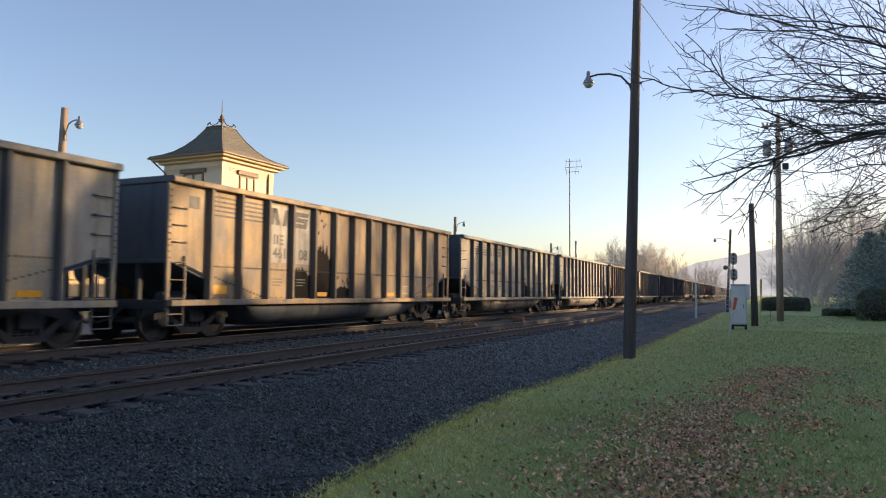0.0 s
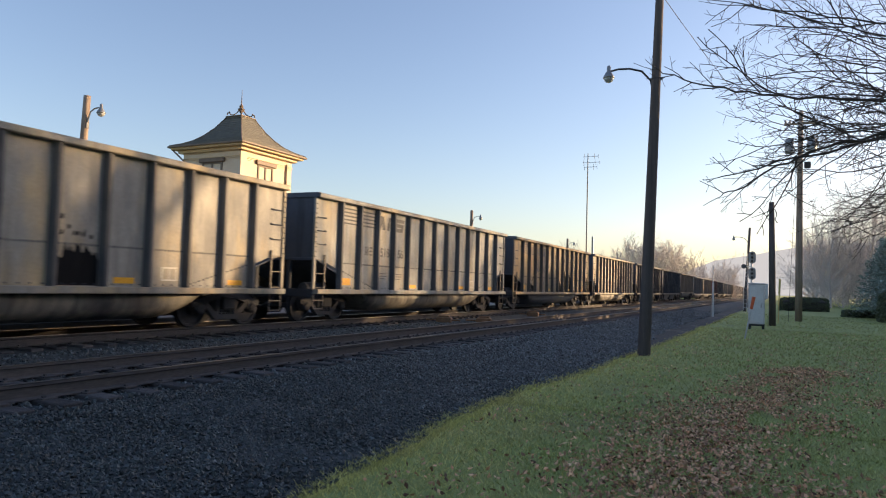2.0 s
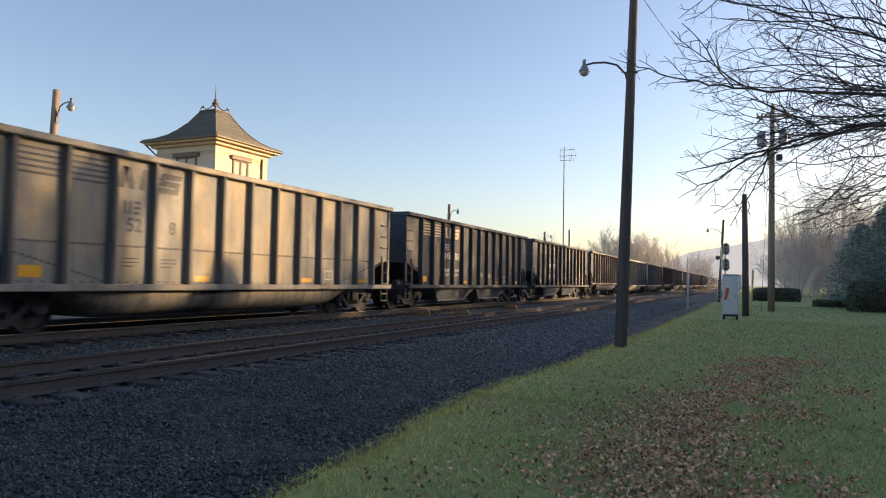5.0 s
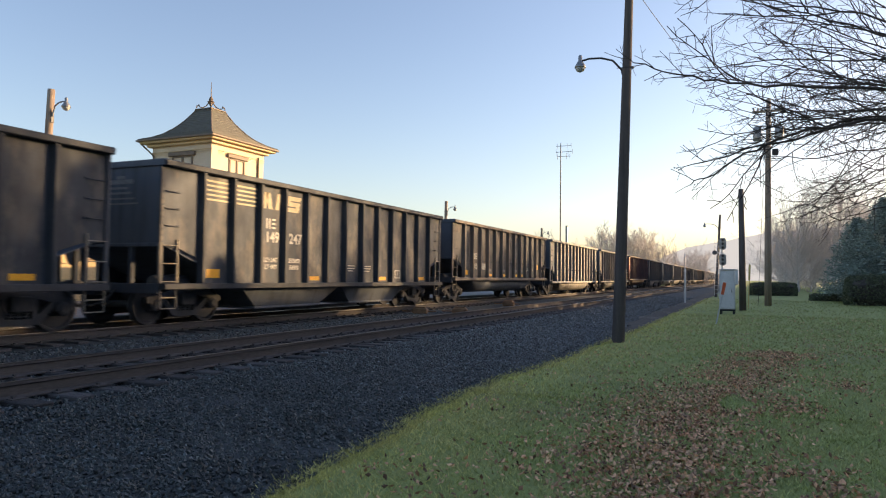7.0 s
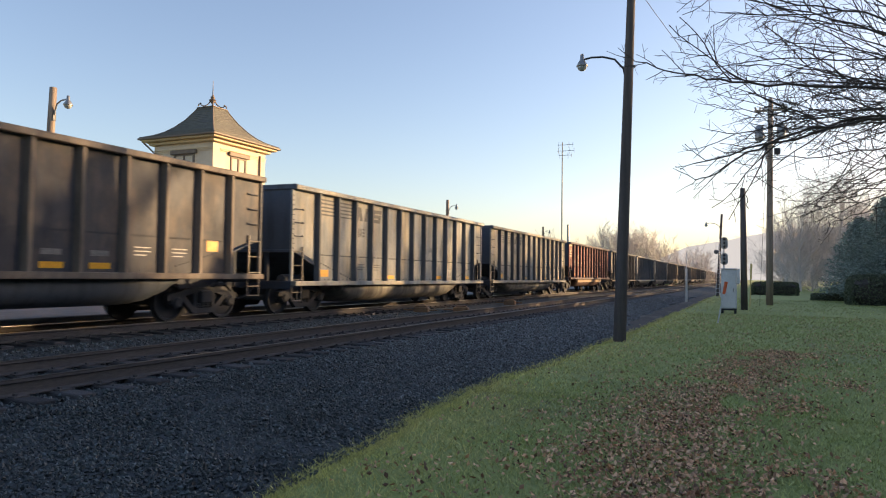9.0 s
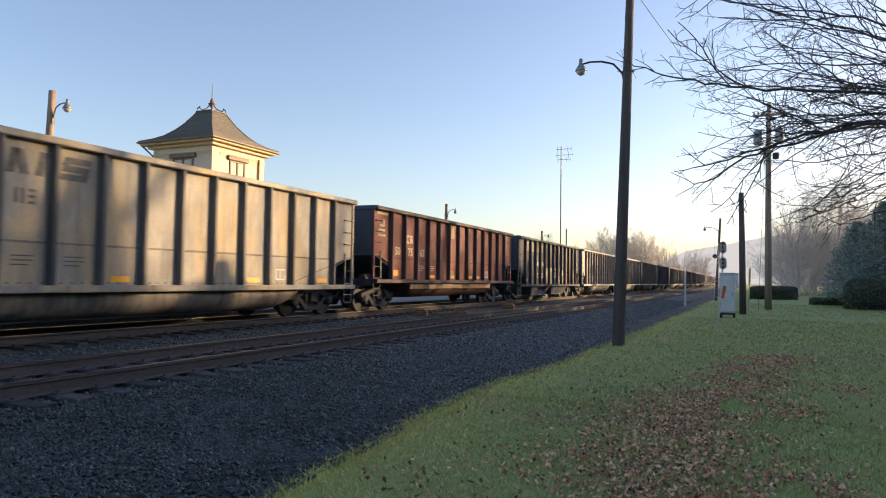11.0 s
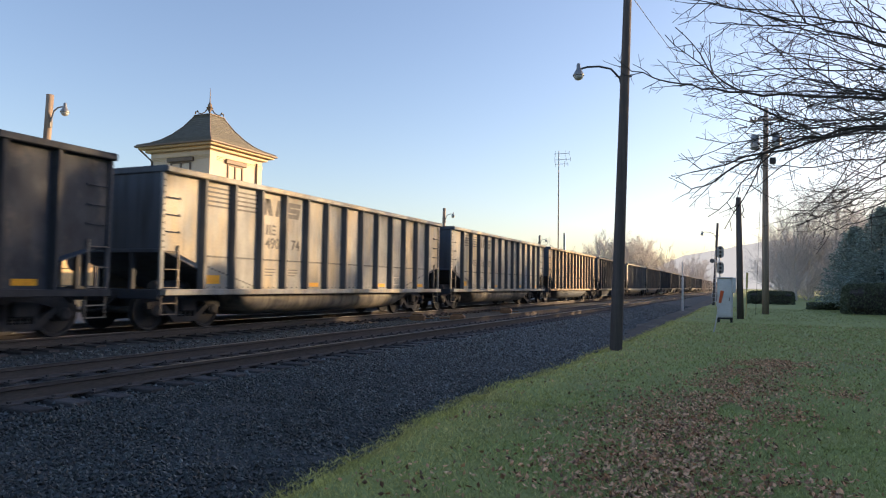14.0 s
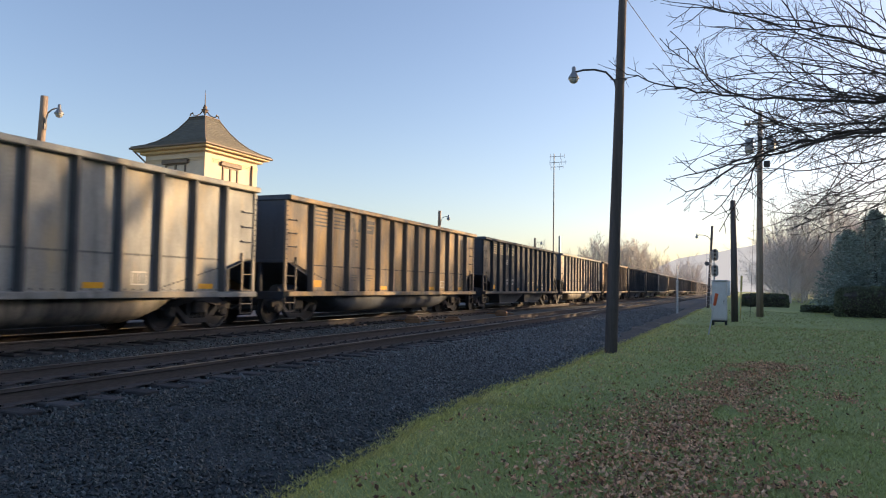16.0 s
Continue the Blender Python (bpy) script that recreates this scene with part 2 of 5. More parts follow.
M_DARKLET = material("faded_black_lettering", (0.075, 0.077, 0.08), (0.16, 0.155, 0.148), 10, 0.7, 0, 60, 0.05)
M_YELLOW = material("yellow_reflective_tape", (0.85, 0.42, 0.02), (0.7, 0.32, 0.02), 12, 0.4, 0, 60, 0.03)
M_SPRAY = streaks(material("sprayed_cream_paint", (0.60, 0.56, 0.38), (0.42, 0.43, 0.30), 3, 0.6, 0, 60, 0.05), (0.2, 0.2, 0.16), 0.4)
M_SPRAYPINK = streaks(material("sprayed_pink_paint", (0.50, 0.22, 0.19), (0.34, 0.15, 0.14), 3, 0.6, 0, 60, 0.05), (0.12, 0.08, 0.08), 0.5)
M_SPRAYGREY = streaks(material("sprayed_grey_paint", (0.32, 0.32, 0.30), (0.2, 0.2, 0.2), 3, 0.6, 0, 60, 0.05), (0.08, 0.08, 0.08), 0.6)
M_SPRAYRED = streaks(material("sprayed_red_paint", (0.50, 0.085, 0.07), (0.38, 0.07, 0.06), 5, 0.6, 0, 60, 0.05), (0.06, 0.04, 0.04), 0.6)
M_FADED = material("faded_stencil_paint", (0.22, 0.22, 0.22), (0.12, 0.12, 0.12), 20, 0.8, 0, 60, 0.0)
M_PALE = streaks(material("pale_grey_repaint", (0.36, 0.35, 0.32), (0.27, 0.26, 0.24), 3, 0.6, 0, 60, 0.05), (0.1, 0.09, 0.08), 0.6)
M_RUNG = material("grab_iron_steel", (0.32, 0.29, 0.25), (0.16, 0.13, 0.10), 12, 0.6, 0.2, 60, 0.1)
M_RAIL = material("rusty_rail_side", (0.085, 0.081, 0.083), (0.112, 0.10, 0.096), 8, 0.85, 0.0, 60, 0.2, (1, 0.15, 1), specular=0.15)
M_RAILTOP = material("polished_rail_head", (0.55, 0.54, 0.53), (0.42, 0.41, 0.40), 3, 0.34, 1.0, 30, 0.02, (1, 0.1, 1))
M_RAILDULL = material("dull_rail_head", (0.13, 0.125, 0.12), (0.09, 0.085, 0.08), 3, 0.4, 0.8, 30, 0.02, (1, 0.1, 1))
M_TIE = material("creosoted_tie_wood", (0.102, 0.097, 0.098), (0.066, 0.065, 0.068), 5, 0.9, 0, 50, 0.4, (1, 6, 6), vary=0.25, specular=0.12)
M_BALLAST = material("dark_ballast_bed", (0.054, 0.064, 0.070), (0.034, 0.042, 0.046), 9, 0.9, 0, 26, 1.0)
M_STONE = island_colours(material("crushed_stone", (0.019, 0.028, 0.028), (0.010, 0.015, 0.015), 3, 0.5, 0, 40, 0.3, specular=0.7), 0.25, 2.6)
# paler copy of the stone: grazing skylight on distant gravel put into its colour
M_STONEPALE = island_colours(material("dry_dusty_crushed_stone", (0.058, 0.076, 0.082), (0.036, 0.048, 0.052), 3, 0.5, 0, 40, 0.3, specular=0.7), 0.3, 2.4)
M_EARTH = material("bare_brown_earth", (0.062, 0.056, 0.050), (0.044, 0.041, 0.040), 3, 0.95, 0, 30, 0.6, third=(0.19, 0.17, 0.155), third_scale=0.5)
M_GRASS = material("winter_lawn", (0.25, 0.31, 0.095), (0.33, 0.35, 0.125), 0.9, 0.9, 0, 14, 0.8, third=(0.22, 0.22, 0.12), third_scale=0.35, third_mix=(0.55, 0.75))
M_BLADE = island_colours(material("grass_blades", (0.39, 0.455, 0.14), (0.51, 0.49, 0.20), 0.8, 0.7, 0, 10, 0.0), 0.6, 1.3)
M_BLADEDRY = island_colours(material("straw_coloured_grass_blades", (0.62, 0.60, 0.18), (0.68, 0.58, 0.22), 0.8, 0.7, 0, 10, 0.0), 0.6, 1.35)
M_LEAF = island_colours(material("dry_fallen_leaves", (0.47, 0.22, 0.12), (0.62, 0.40, 0.24), 3, 0.75, 0, 40, 0.1), 0.25, 1.9)
M_WOOD = material("weathered_pole_wood", (0.34, 0.265, 0.205), (0.22, 0.165, 0.13), 3, 0.85, 0, 40, 0.35, (3, 3, 0.2))
M_WOODDARK = material("creosoted_pole_wood", (0.115, 0.098, 0.092), (0.075, 0.065, 0.062), 3, 0.85, 0, 40, 0.35, (3, 3, 0.2))
M_GALV = material("galvanised_steel", (0.32, 0.33, 0.34), (0.24, 0.25, 0.26), 5, 0.45, 0.6, 50, 0.05)
M_DARKSTEEL = material("weathered_grey_steel", (0.12, 0.12, 0.125), (0.08, 0.08, 0.085), 5, 0.6, 0.2, 50, 0.05)
M_FITTING = material("orange_rusty_steel", (0.30, 0.17, 0.09), (0.2, 0.11, 0.06), 6, 0.7, 0.1, 50, 0.15)
M_WALL = material("pale_yellow_painted_brick", (0.74, 0.60, 0.45), (0.68, 0.545, 0.405), 1.5, 0.85, 0, 30, 0.15)
M_OCHRE = material("ochre_painted_brick", (0.72, 0.53, 0.28), (0.66, 0.47, 0.24), 1.5, 0.85, 0, 30, 0.15)
M_TRIM = material("brown_painted_trim", (0.21, 0.15, 0.105), (0.16, 0.115, 0.085), 4, 0.6, 0, 40, 0.05)
M_CREAM = material("cream_trim", (0.70, 0.52, 0.30), (0.62, 0.45, 0.26), 3, 0.6, 0, 40, 0.05)
M_SLATE = material("grey_roof_slate", (0.125, 0.12, 0.10), (0.09, 0.088, 0.078), 3, 0.75, 0, 22, 0.5, vary=0.22)
M_GLASSDARK = material("window_glass", (0.02, 0.025, 0.03), None, 4, 0.12, 0, 30, 0.0, specular=0.8)
M_BARK = material("grey_bark", (0.075, 0.062, 0.055), (0.045, 0.038, 0.035), 8, 0.9, 0, 40, 0.3)
# much paler than the near bark: distance haze put into the colour
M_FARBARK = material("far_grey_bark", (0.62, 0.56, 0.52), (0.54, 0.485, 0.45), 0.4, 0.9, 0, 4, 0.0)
M_NEEDLE = island_colours(material("conifer_needles", (0.22, 0.29, 0.265), (0.27, 0.345, 0.31), 1.2, 0.8, 0, 20, 0.1), 0.5, 1.5)
M_HEDGE = island_colours(material("clipped_hedge_leaves", (0.085, 0.105, 0.06), (0.115, 0.135, 0.078), 1.5, 0.75, 0, 20, 0.1), 0.5, 1.5)
M_PLATFORM = material("asphalt_platform", (0.20, 0.20, 0.205), (0.14, 0.14, 0.145), 1.0, 0.8, 0, 30, 0.2)
M_SILVER = material("silver_painted_steel", (0.64, 0.65, 0.67), (0.54, 0.55, 0.57), 3, 0.45, 0.3, 40, 0.05)
M_BLACKMETAL = material("black_painted_steel", (0.02, 0.02, 0.021), None, 3, 0.5, 0, 40, 0.05)
M_ORANGE = material("orange_marker_plastic", (0.75, 0.13, 0.04), (0.6, 0.1, 0.04), 5, 0.5, 0, 40, 0.02)
M_YELPLASTIC = material("yellow_marker_plastic", (0.62, 0.5, 0.2), (0.55, 0.42, 0.15), 5, 0.5, 0, 40, 0.02)
M_WIRE = material("cable_rubber", (0.02, 0.02, 0.02), None, 4, 0.6, 0, 40, 0.0)
M_BRANCHGLASS = material("lamp_glass", (0.5, 0.52, 0.5), (0.4, 0.42, 0.42), 5, 0.2, 0, 40, 0.0, specular=0.6)


# ---- ground ----
RAIL_Z, TRAIN_X, NEAR_X, EDGE_X = 0.43, -13.25, -7.95, -3.2


def lawn_height(x, y):
    return 0.03 * noise.noise((x * 0.35, y * 0.35, 0.0)) + 0.05 * noise.noise((x * 0.08, y * 0.08, 3.0)) * min(1, abs(y) / 20)


def build_ground():
    xs = [-2500, -900, -300, -120, -60, -40, -30, -24, -20, -16, -12, -8, -6, -5, -4.2, -3.6] + [-3.2 + 0.5 * i for i in range(60)] + [28, 32, 40, 55, 80, 120, 200, 400, 900, 2500]
    ys = [-900, -300, -100, -40, -20, -10, -5, -2] + [0.6 * i for i in range(70)] + [43, 45, 48, 52, 56, 60, 66, 74, 84, 100, 130, 170, 230, 320, 500, 900, 1600, 2600]
    v = [(x, y, lawn_height(x, y) if x > -3.75 else -0.06) for y in ys for x in xs]
    n = len(xs)
    f = [(j * n + i, j * n + i + 1, (j + 1) * n + i + 1, (j + 1) * n + i) for j in range(len(ys) - 1) for i in range(n - 1)]
    me = raw_mesh("ground", v, f, M_GRASS)
    me.shade_smooth()
    tagged(new("ground", me), "short green winter lawn with brown patches", "ground", kind="structure")


def lawn_edge(y):
    """Where the gravel meets the lawn."""
    return np.interp(y, [0, 4.7, 6.4, 8.3, 10.6, 13.4, 16.5, 19.3, 24.5, 35], [-3.1, -3.18, -3.33, -3.5, -3.52, -3.32, -3.35, -3.2, -3.1, -3.08]) + 0.07 * noise.noise((y * 0.9, 7.0, 1.0)) + 0.05 * noise.noise((y * 2.6, 3.0, 1.0))


def earth_edge(y):
    """Where the gravel gives way to bare earth along the lawn."""
    return np.interp(y, [17, 18.6, 24, 32, 44, 80, 140], [-3.3, -3.4, -3.78, -4.0, -3.95, -4.2, -4.3]) + 0.30 * noise.noise((y * 0.5, 9.0, 4.0)) + 0.16 * noise.noise((y * 1.9, 2.0, 6.0))


def ballast_z(x):
    pts = [(-16.2, 0.02), (-15.3, 0.2), (-14.9, 0.205), (-6.25, 0.205), (-5.5, 0.10), (-4.2, 0.06), (-3.0, 0.035)]
    for (a, za), (b, zb) in zip(pts, pts[1:]):
        if a <= x <= b:
            return za + (zb - za) * (x - a) / (b - a)
    return 0.03


def bed_z(x, y):
    """The gravel runs out level with the lawn."""
    e = lawn_edge(y)
    if x <= -3.75:
        return ballast_z(x)
    k = min(1.0, (x + 3.75) / max(0.05, e + 3.75))
    return ballast_z(-3.75) * (1 - k) + (lawn_height(e, y) + 0.006) * k


def build_ballast():
    xs = [-16.2, -15.3, -14.9, -12, -10.4, -9.2, -7.6, -6.6, -6.15, -5.8, -5.5, -5, -4.6, -4.2, -3.95, -3.75, 0, 1]
    ys = [-60, -30, -12] + [-4 + 0.7 * i for i in range(80)] + [55, 60, 70, 85, 100, 130, 170, 240, 340, 500, 800]
    v = []
    for y in ys:
        for i, x in enumerate(xs):
            last = i - len(xs) + 2
            if last >= 0:
                x = lawn_edge(y) + 0.06 * last
            v.append((x, y, bed_z(x, y) + (0.02 * noise.noise((x * 1.3, y * 1.3, 2.0)) if last < 0 else -0.05 * last)))
    n = len(xs)
    f = [(j * n + i, j * n + i + 1, (j + 1) * n + i + 1, (j + 1) * n + i) for j in range(len(ys) - 1) for i in range(n - 1)]
    tagged(new("ballast_bed", raw_mesh("ballast_bed", v, f, M_BALLAST)), "dark crushed stone ballast under the two tracks", "ballast", kind="structure")
    rng = np.random.default_rng(5)
    box = np.array([(1, 0, 0), (-1, 0, 0), (0, 1, 0), (0, -1, 0), (0, 0, 1), (0, 0, -1)], float)
    tri = np.array([(0, 2, 4), (2, 1, 4), (1, 3, 4), (3, 0, 4), (2, 0, 5), (1, 2, 5), (3, 1, 5), (0, 3, 5)])
    heaps = {True: [], False: []}
    for count, y0, y1, x0, x1, size in ((36000, 2.5, 14, -6.6, -3.15, 0.023), (16000, 14, 34, -6.6, -3.1, 0.034), (6000, 32, 60, -6.8, -3.2, 0.04), (15000, 3.5, 26, -11.6, -6.6, 0.03)):
        for _ in range(count):
            x, y = rng.uniform(x0, x1), y0 + (y1 - y0) * rng.random() ** 1.3
            if x > lawn_edge(y) + 0.04 or (y > 17 and x > earth_edge(y) + rng.normal(0, 0.1)):
                continue
            s = size * rng.uniform(0.5, 1.35)
            b = box * (s * rng.uniform(0.6, 1.2, 3)) * rng.uniform(0.75, 1.2, (6, 1))
            q = Euler(rng.uniform(0, 6.28, 3)).to_matrix()
            b = b @ np.array(q) + (x, y, bed_z(x, y) + s * 0.25)
            # more pale copies with growing y, for the grazing sheen
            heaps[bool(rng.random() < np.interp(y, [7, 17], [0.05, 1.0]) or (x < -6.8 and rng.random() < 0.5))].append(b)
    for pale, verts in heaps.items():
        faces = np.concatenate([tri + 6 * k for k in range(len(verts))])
        tagged(new("ballast_stones", raw_mesh("ballast_stones", np.concatenate(verts), faces, M_STONEPALE if pale else M_STONE)), "pale blue-grey crushed stones with grazing sheen in the colour" if pale else "loose dark crushed stones beside the track", "gravel", kind="stuff")
    # a strip of bare earth between the gravel and the lawn
    ys = [17 + 0.5 * i for i in range(80)] + [58, 64, 72, 84, 100, 140]
    v = []
    for y in ys:
        a, b = earth_edge(y), lawn_edge(y) + 0.03
        for k in range(5):
            x = min(a, b - 0.02) + (b - min(a, b - 0.02)) * k / 4
            v.append((x, y, bed_z(x, y) + (0.006 if k == 0 else 0.03 - 0.006 * k) + (0.02 * noise.noise((x * 1.3, y * 1.3, 2.0)) if x < -3.75 else 0.01)))
    f = [(j * 5 + i, j * 5 + i + 1, j * 5 + i + 6, j * 5 + i + 5) for j in range(len(ys) - 1) for i in range(4)]
    tagged(new("bare_earth", raw_mesh("bare_earth", v, f, M_EARTH)), "bare trodden brown earth between gravel and lawn", "ground", kind="structure")


def build_track(cx, name, polished):
    track = thing(name, "standard gauge railway track on wooden ties", "track", kind="structure")
    prof = [(-0.07, 0), (0.07, 0), (0.07, 0.012), (0.012, 0.03), (0.01, 0.13), (0.036, 0.142), (0.036, 0.172), (-0.036, 0.172), (-0.036, 0.142), (-0.01, 0.13), (-0.012, 0.03), (-0.07, 0.012)]
    for s in (-1, 1):
        x = cx + s * 0.753
        part("rail", Shape().prism([(x + a, RAIL_Z - 0.18 + b) for a, b in prof], "y", -60, 800), M_RAIL, track)
        part("rail_head", Shape().box(x - 0.034, x + 0.034, -60, 800, RAIL_Z - 0.007, RAIL_Z), M_RAILTOP if polished else M_RAILDULL, track, "worn running surface of the rail")
    tie = Shape().soft_box(-1.3, 1.3, -0.115, 0.115, -0.17, 0, 0.012).mesh("tie", M_TIE)
    rng = random.Random(int(-cx * 10))
    for i in range(130):
        y = -6 + i * 0.52
        part("tie", tie, M_TIE, track, at=pose(cx + rng.uniform(-0.04, 0.04), y + rng.uniform(-0.02, 0.02), RAIL_Z - 0.18 + rng.uniform(-0.012, 0.004), 0, 0, rng.uniform(-1, 1)))
    far = Shape()
    for i in range(400):
        y = -6 + (130 + i) * 0.52
        far.box(cx - 1.3, cx + 1.3, y - 0.11, y + 0.11, RAIL_Z - 0.3, RAIL_Z - 0.18)
    tagged(part("distant_ties", far, M_TIE, track), kind="stuff")
    plate = Shape()
    for i in range(100):
        for s in (-1, 1):
            x, y = cx + s * 0.753, -6 + i * 0.52
            plate.box(x - 0.17, x + 0.17, y - 0.09, y + 0.09, RAIL_Z - 0.182, RAIL_Z - 0.165)
            for a in (-0.1, 0.1):
                plate.box(x + a - 0.02, x + a + 0.02, y - 0.05, y - 0.02, RAIL_Z - 0.166, RAIL_Z - 0.14)
    tagged(part("tie_plates", plate, M_RAIL, track, "rusty tie plates and spikes"), kind="stuff")


build_ground()
build_ballast()


# ---- the train: open-topped coal cars, rolling towards -y ----
SPEED, PITCH, FIRST_END = 13.866, 16.193, 25.909   # metres a second, coupler to coupler, far end of the first car at the start
HALF, SILL, TOP, SIDE = 7.4, 1.04, 3.64, 1.58      # body half length, sill and top chord over the rail, half width
HIGH_SILL, DEEP_SILL = 1.04, 0.85                   # most cars have deeper sides
END_BAY, BAY, CUT = 1.19, 1.035, 0.92
BOGIE_Y, AXLE_Y, WHEEL_R = 6.05, 0.89, 0.457
RIBS_Y = [-HALF + END_BAY + BAY * i for i in range(13)]


def bay_middle(i):
    """The middle of bay i, counted from the leading end."""
    return -HALF + END_BAY / 2 if i == 0 else -HALF + END_BAY + BAY * (i - 0.5)


def build_body(car, col):
    """Side, end and slope sheets, floor and centre sill: open at the top."""
    t = 0.012
    for side in (-1, 1):
        x = side * SIDE
        out = [(-HALF, TOP), (-HALF, SILL + CUT), (-HALF + END_BAY * 0.45, SILL + CUT * 0.96), (-HALF + END_BAY, SILL + CUT * 0.72), (-HALF + END_BAY, SILL)]
        outline = out + [(-y, z) for y, z in reversed(out)]
        part("side_sheet", Shape().prism(outline, "x", x - t, x + t), col, car)
    w = SIDE - t - 0.002
    for e in (-1, 1):
        part("end_sheet", Shape().box(-w, w, e * HALF - 0.012, e * HALF + 0.012, SILL + CUT, TOP), M_SOOTSHADE, car)
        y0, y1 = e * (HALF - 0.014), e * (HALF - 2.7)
        part("slope_sheet", Shape().prism([(y0, SILL + CUT + 0.08), (y1, SILL + 0.02), (y1, SILL), (y0, SILL + CUT + 0.05)], "x", -w, w), M_SOOTSHADE, car)
        for x in (-0.75, 0.75):
            part("end_strut", Shape().box(x - 0.05, x + 0.05, e * HALF - 0.05, e * HALF + 0.05, SILL + 0.1, SILL + CUT), M_UNDER, car)
    part("floor_sheet", Shape().box(-w, w, -(HALF - 2.7), HALF - 2.7, SILL - 0.02, SILL), col, car)
    part("centre_sill", Shape().soft_box(-0.3, 0.3, -HALF + 0.06, HALF - 0.06, 0.74, SILL - 0.02, 0.02), M_UNDER, car)


def tub_shape():
    """The rounded belly between the bogies."""
    s = Shape()
    d = SILL - 0.02
    prof = [(1.50, d), (1.52, d - 0.15), (1.47, d - 0.31), (1.34, d - 0.45), (1.12, d - 0.54), (0.80, d - 0.58), (0.30, d - 0.59)]
    prof = prof + [(-x, z) for x, z in reversed(prof)]
    rings = []
    for y, k in ((-4.75, 0.0), (-4.70, 0.25), (-4.5, 0.6), (-4.1, 0.9), (-3.7, 1.0), (3.7, 1.0), (4.1, 0.9), (4.5, 0.6), (4.70, 0.25), (4.75, 0.0)):
        rings.append([(x, y, d - (d - z) * max(k, 0.02)) for x, z in prof])
    return s.loft(rings)


def hopper_bay_shape(y):
    s = Shape()
    a = [(-1.5, y - 2.3, SILL - 0.01), (1.5, y - 2.3, SILL - 0.01), (1.5, y + 2.3, SILL - 0.01), (-1.5, y + 2.3, SILL - 0.01)]
    b = [(-1.3, y - 1.5, 0.33), (1.3, y - 1.5, 0.33), (1.3, y + 1.5, 0.33), (-1.3, y + 1.5, 0.33)]
    c = [(-1.33, y - 1.55, 0.27), (1.33, y - 1.55, 0.27), (1.33, y + 1.55, 0.27), (-1.33, y + 1.55, 0.27)]
    return s.loft([a, b, c])


def build_bogie(car, y):
    bolster = Shape().soft_box(-1.15, 1.15, -0.2, 0.2, 0.42, 0.72, 0.03)
    bolster.lathe([(0.3, 0.72), (0.3, 0.79)], "z", sides=14)
    bogie = part("bogie", bolster, M_TRUCK, car, "rusty cast steel freight bogie", at=pose(0, y, 0))
    for side in (-1, 1):
        f = Shape()
        x0, x1 = side * 0.98 - 0.07, side * 0.98 + 0.07
        # arched top chord, sloped lower chord, columns and pedestals
        f.prism([(-1.16, 0.50), (-1.16, 0.64), (-0.85, 0.70), (-0.42, 0.80), (0.42, 0.80), (0.85, 0.70), (1.16, 0.64), (1.16, 0.50), (0.80, 0.55), (0.40, 0.66), (-0.40, 0.66), (-0.80, 0.55)], "x", x0, x1)
        f.prism([(-0.78, 0.56), (-0.64, 0.60), (-0.28, 0.30), (0.28, 0.30), (0.64, 0.60), (0.78, 0.56), (0.36, 0.18), (-0.36, 0.18)], "x", x0, x1)
        for c in (-1, 1):
            f.box(x0, x1, c * 0.30 - 0.05, c * 0.30 + 0.05, 0.28, 0.68)
            f.box(x0 - 0.02, x1 + 0.02, c * AXLE_Y - 0.17, c * AXLE_Y + 0.17, 0.42, 0.60)
            f.lathe([(0.13, x0 - 0.03), (0.14, x0), (0.14, x1 + 0.03), (0.09, x1 + 0.07)] if side > 0 else [(0.09, x0 - 0.07), (0.14, x0 - 0.03), (0.14, x1), (0.13, x1 + 0.03)], "x", (0, c * AXLE_Y, WHEEL_R), 12)
        part("side_frame", f, M_TRUCK, bogie)
        for k in (-0.15, 0.0, 0.15):
            part("spring", Shape().lathe([(0.055, 0.30), (0.07, 0.33), (0.055, 0.36), (0.07, 0.39), (0.055, 0.42), (0.07, 0.45), (0.055, 0.48)], "z", (side * 0.98, k, 0), 10), M_TRUCK, bogie)
    w = Shape()
    w.lathe([(0.075, -1.0), (0.085, -0.6), (0.08, 0.6), (0.075, 1.0)], "x", sides=10)
    for side in (-1, 1):
        x = side * 0.753
        prof = [(0.12, -0.09), (0.13, -0.06), (0.30, -0.03), (0.40, -0.05), (0.482, -0.065), (0.482, -0.035), (0.458, -0.03), (0.455, 0.065), (0.40, 0.065), (0.37, 0.02), (0.16, 0.03), (0.13, 0.08), (0.0, 0.08)]
        w.lathe([(r, x + side * h) for r, h in prof], "x", sides=28)
        for k in range(3):
            a = k * 2.0944
            w.box(x + side * 0.085 - 0.01, x + side * 0.085 + 0.01, 0.075 * math.cos(a) - 0.02, 0.075 * math.cos(a) + 0.02, 0.075 * math.sin(a) - 0.02, 0.075 * math.sin(a) + 0.02)
    me = w.mesh("wheelset", M_WHEEL)
    for c in (-1, 1):
        part("wheelset", me, M_WHEEL, bogie, "steel wheels on an axle", at=pose(0, c * AXLE_Y, WHEEL_R))


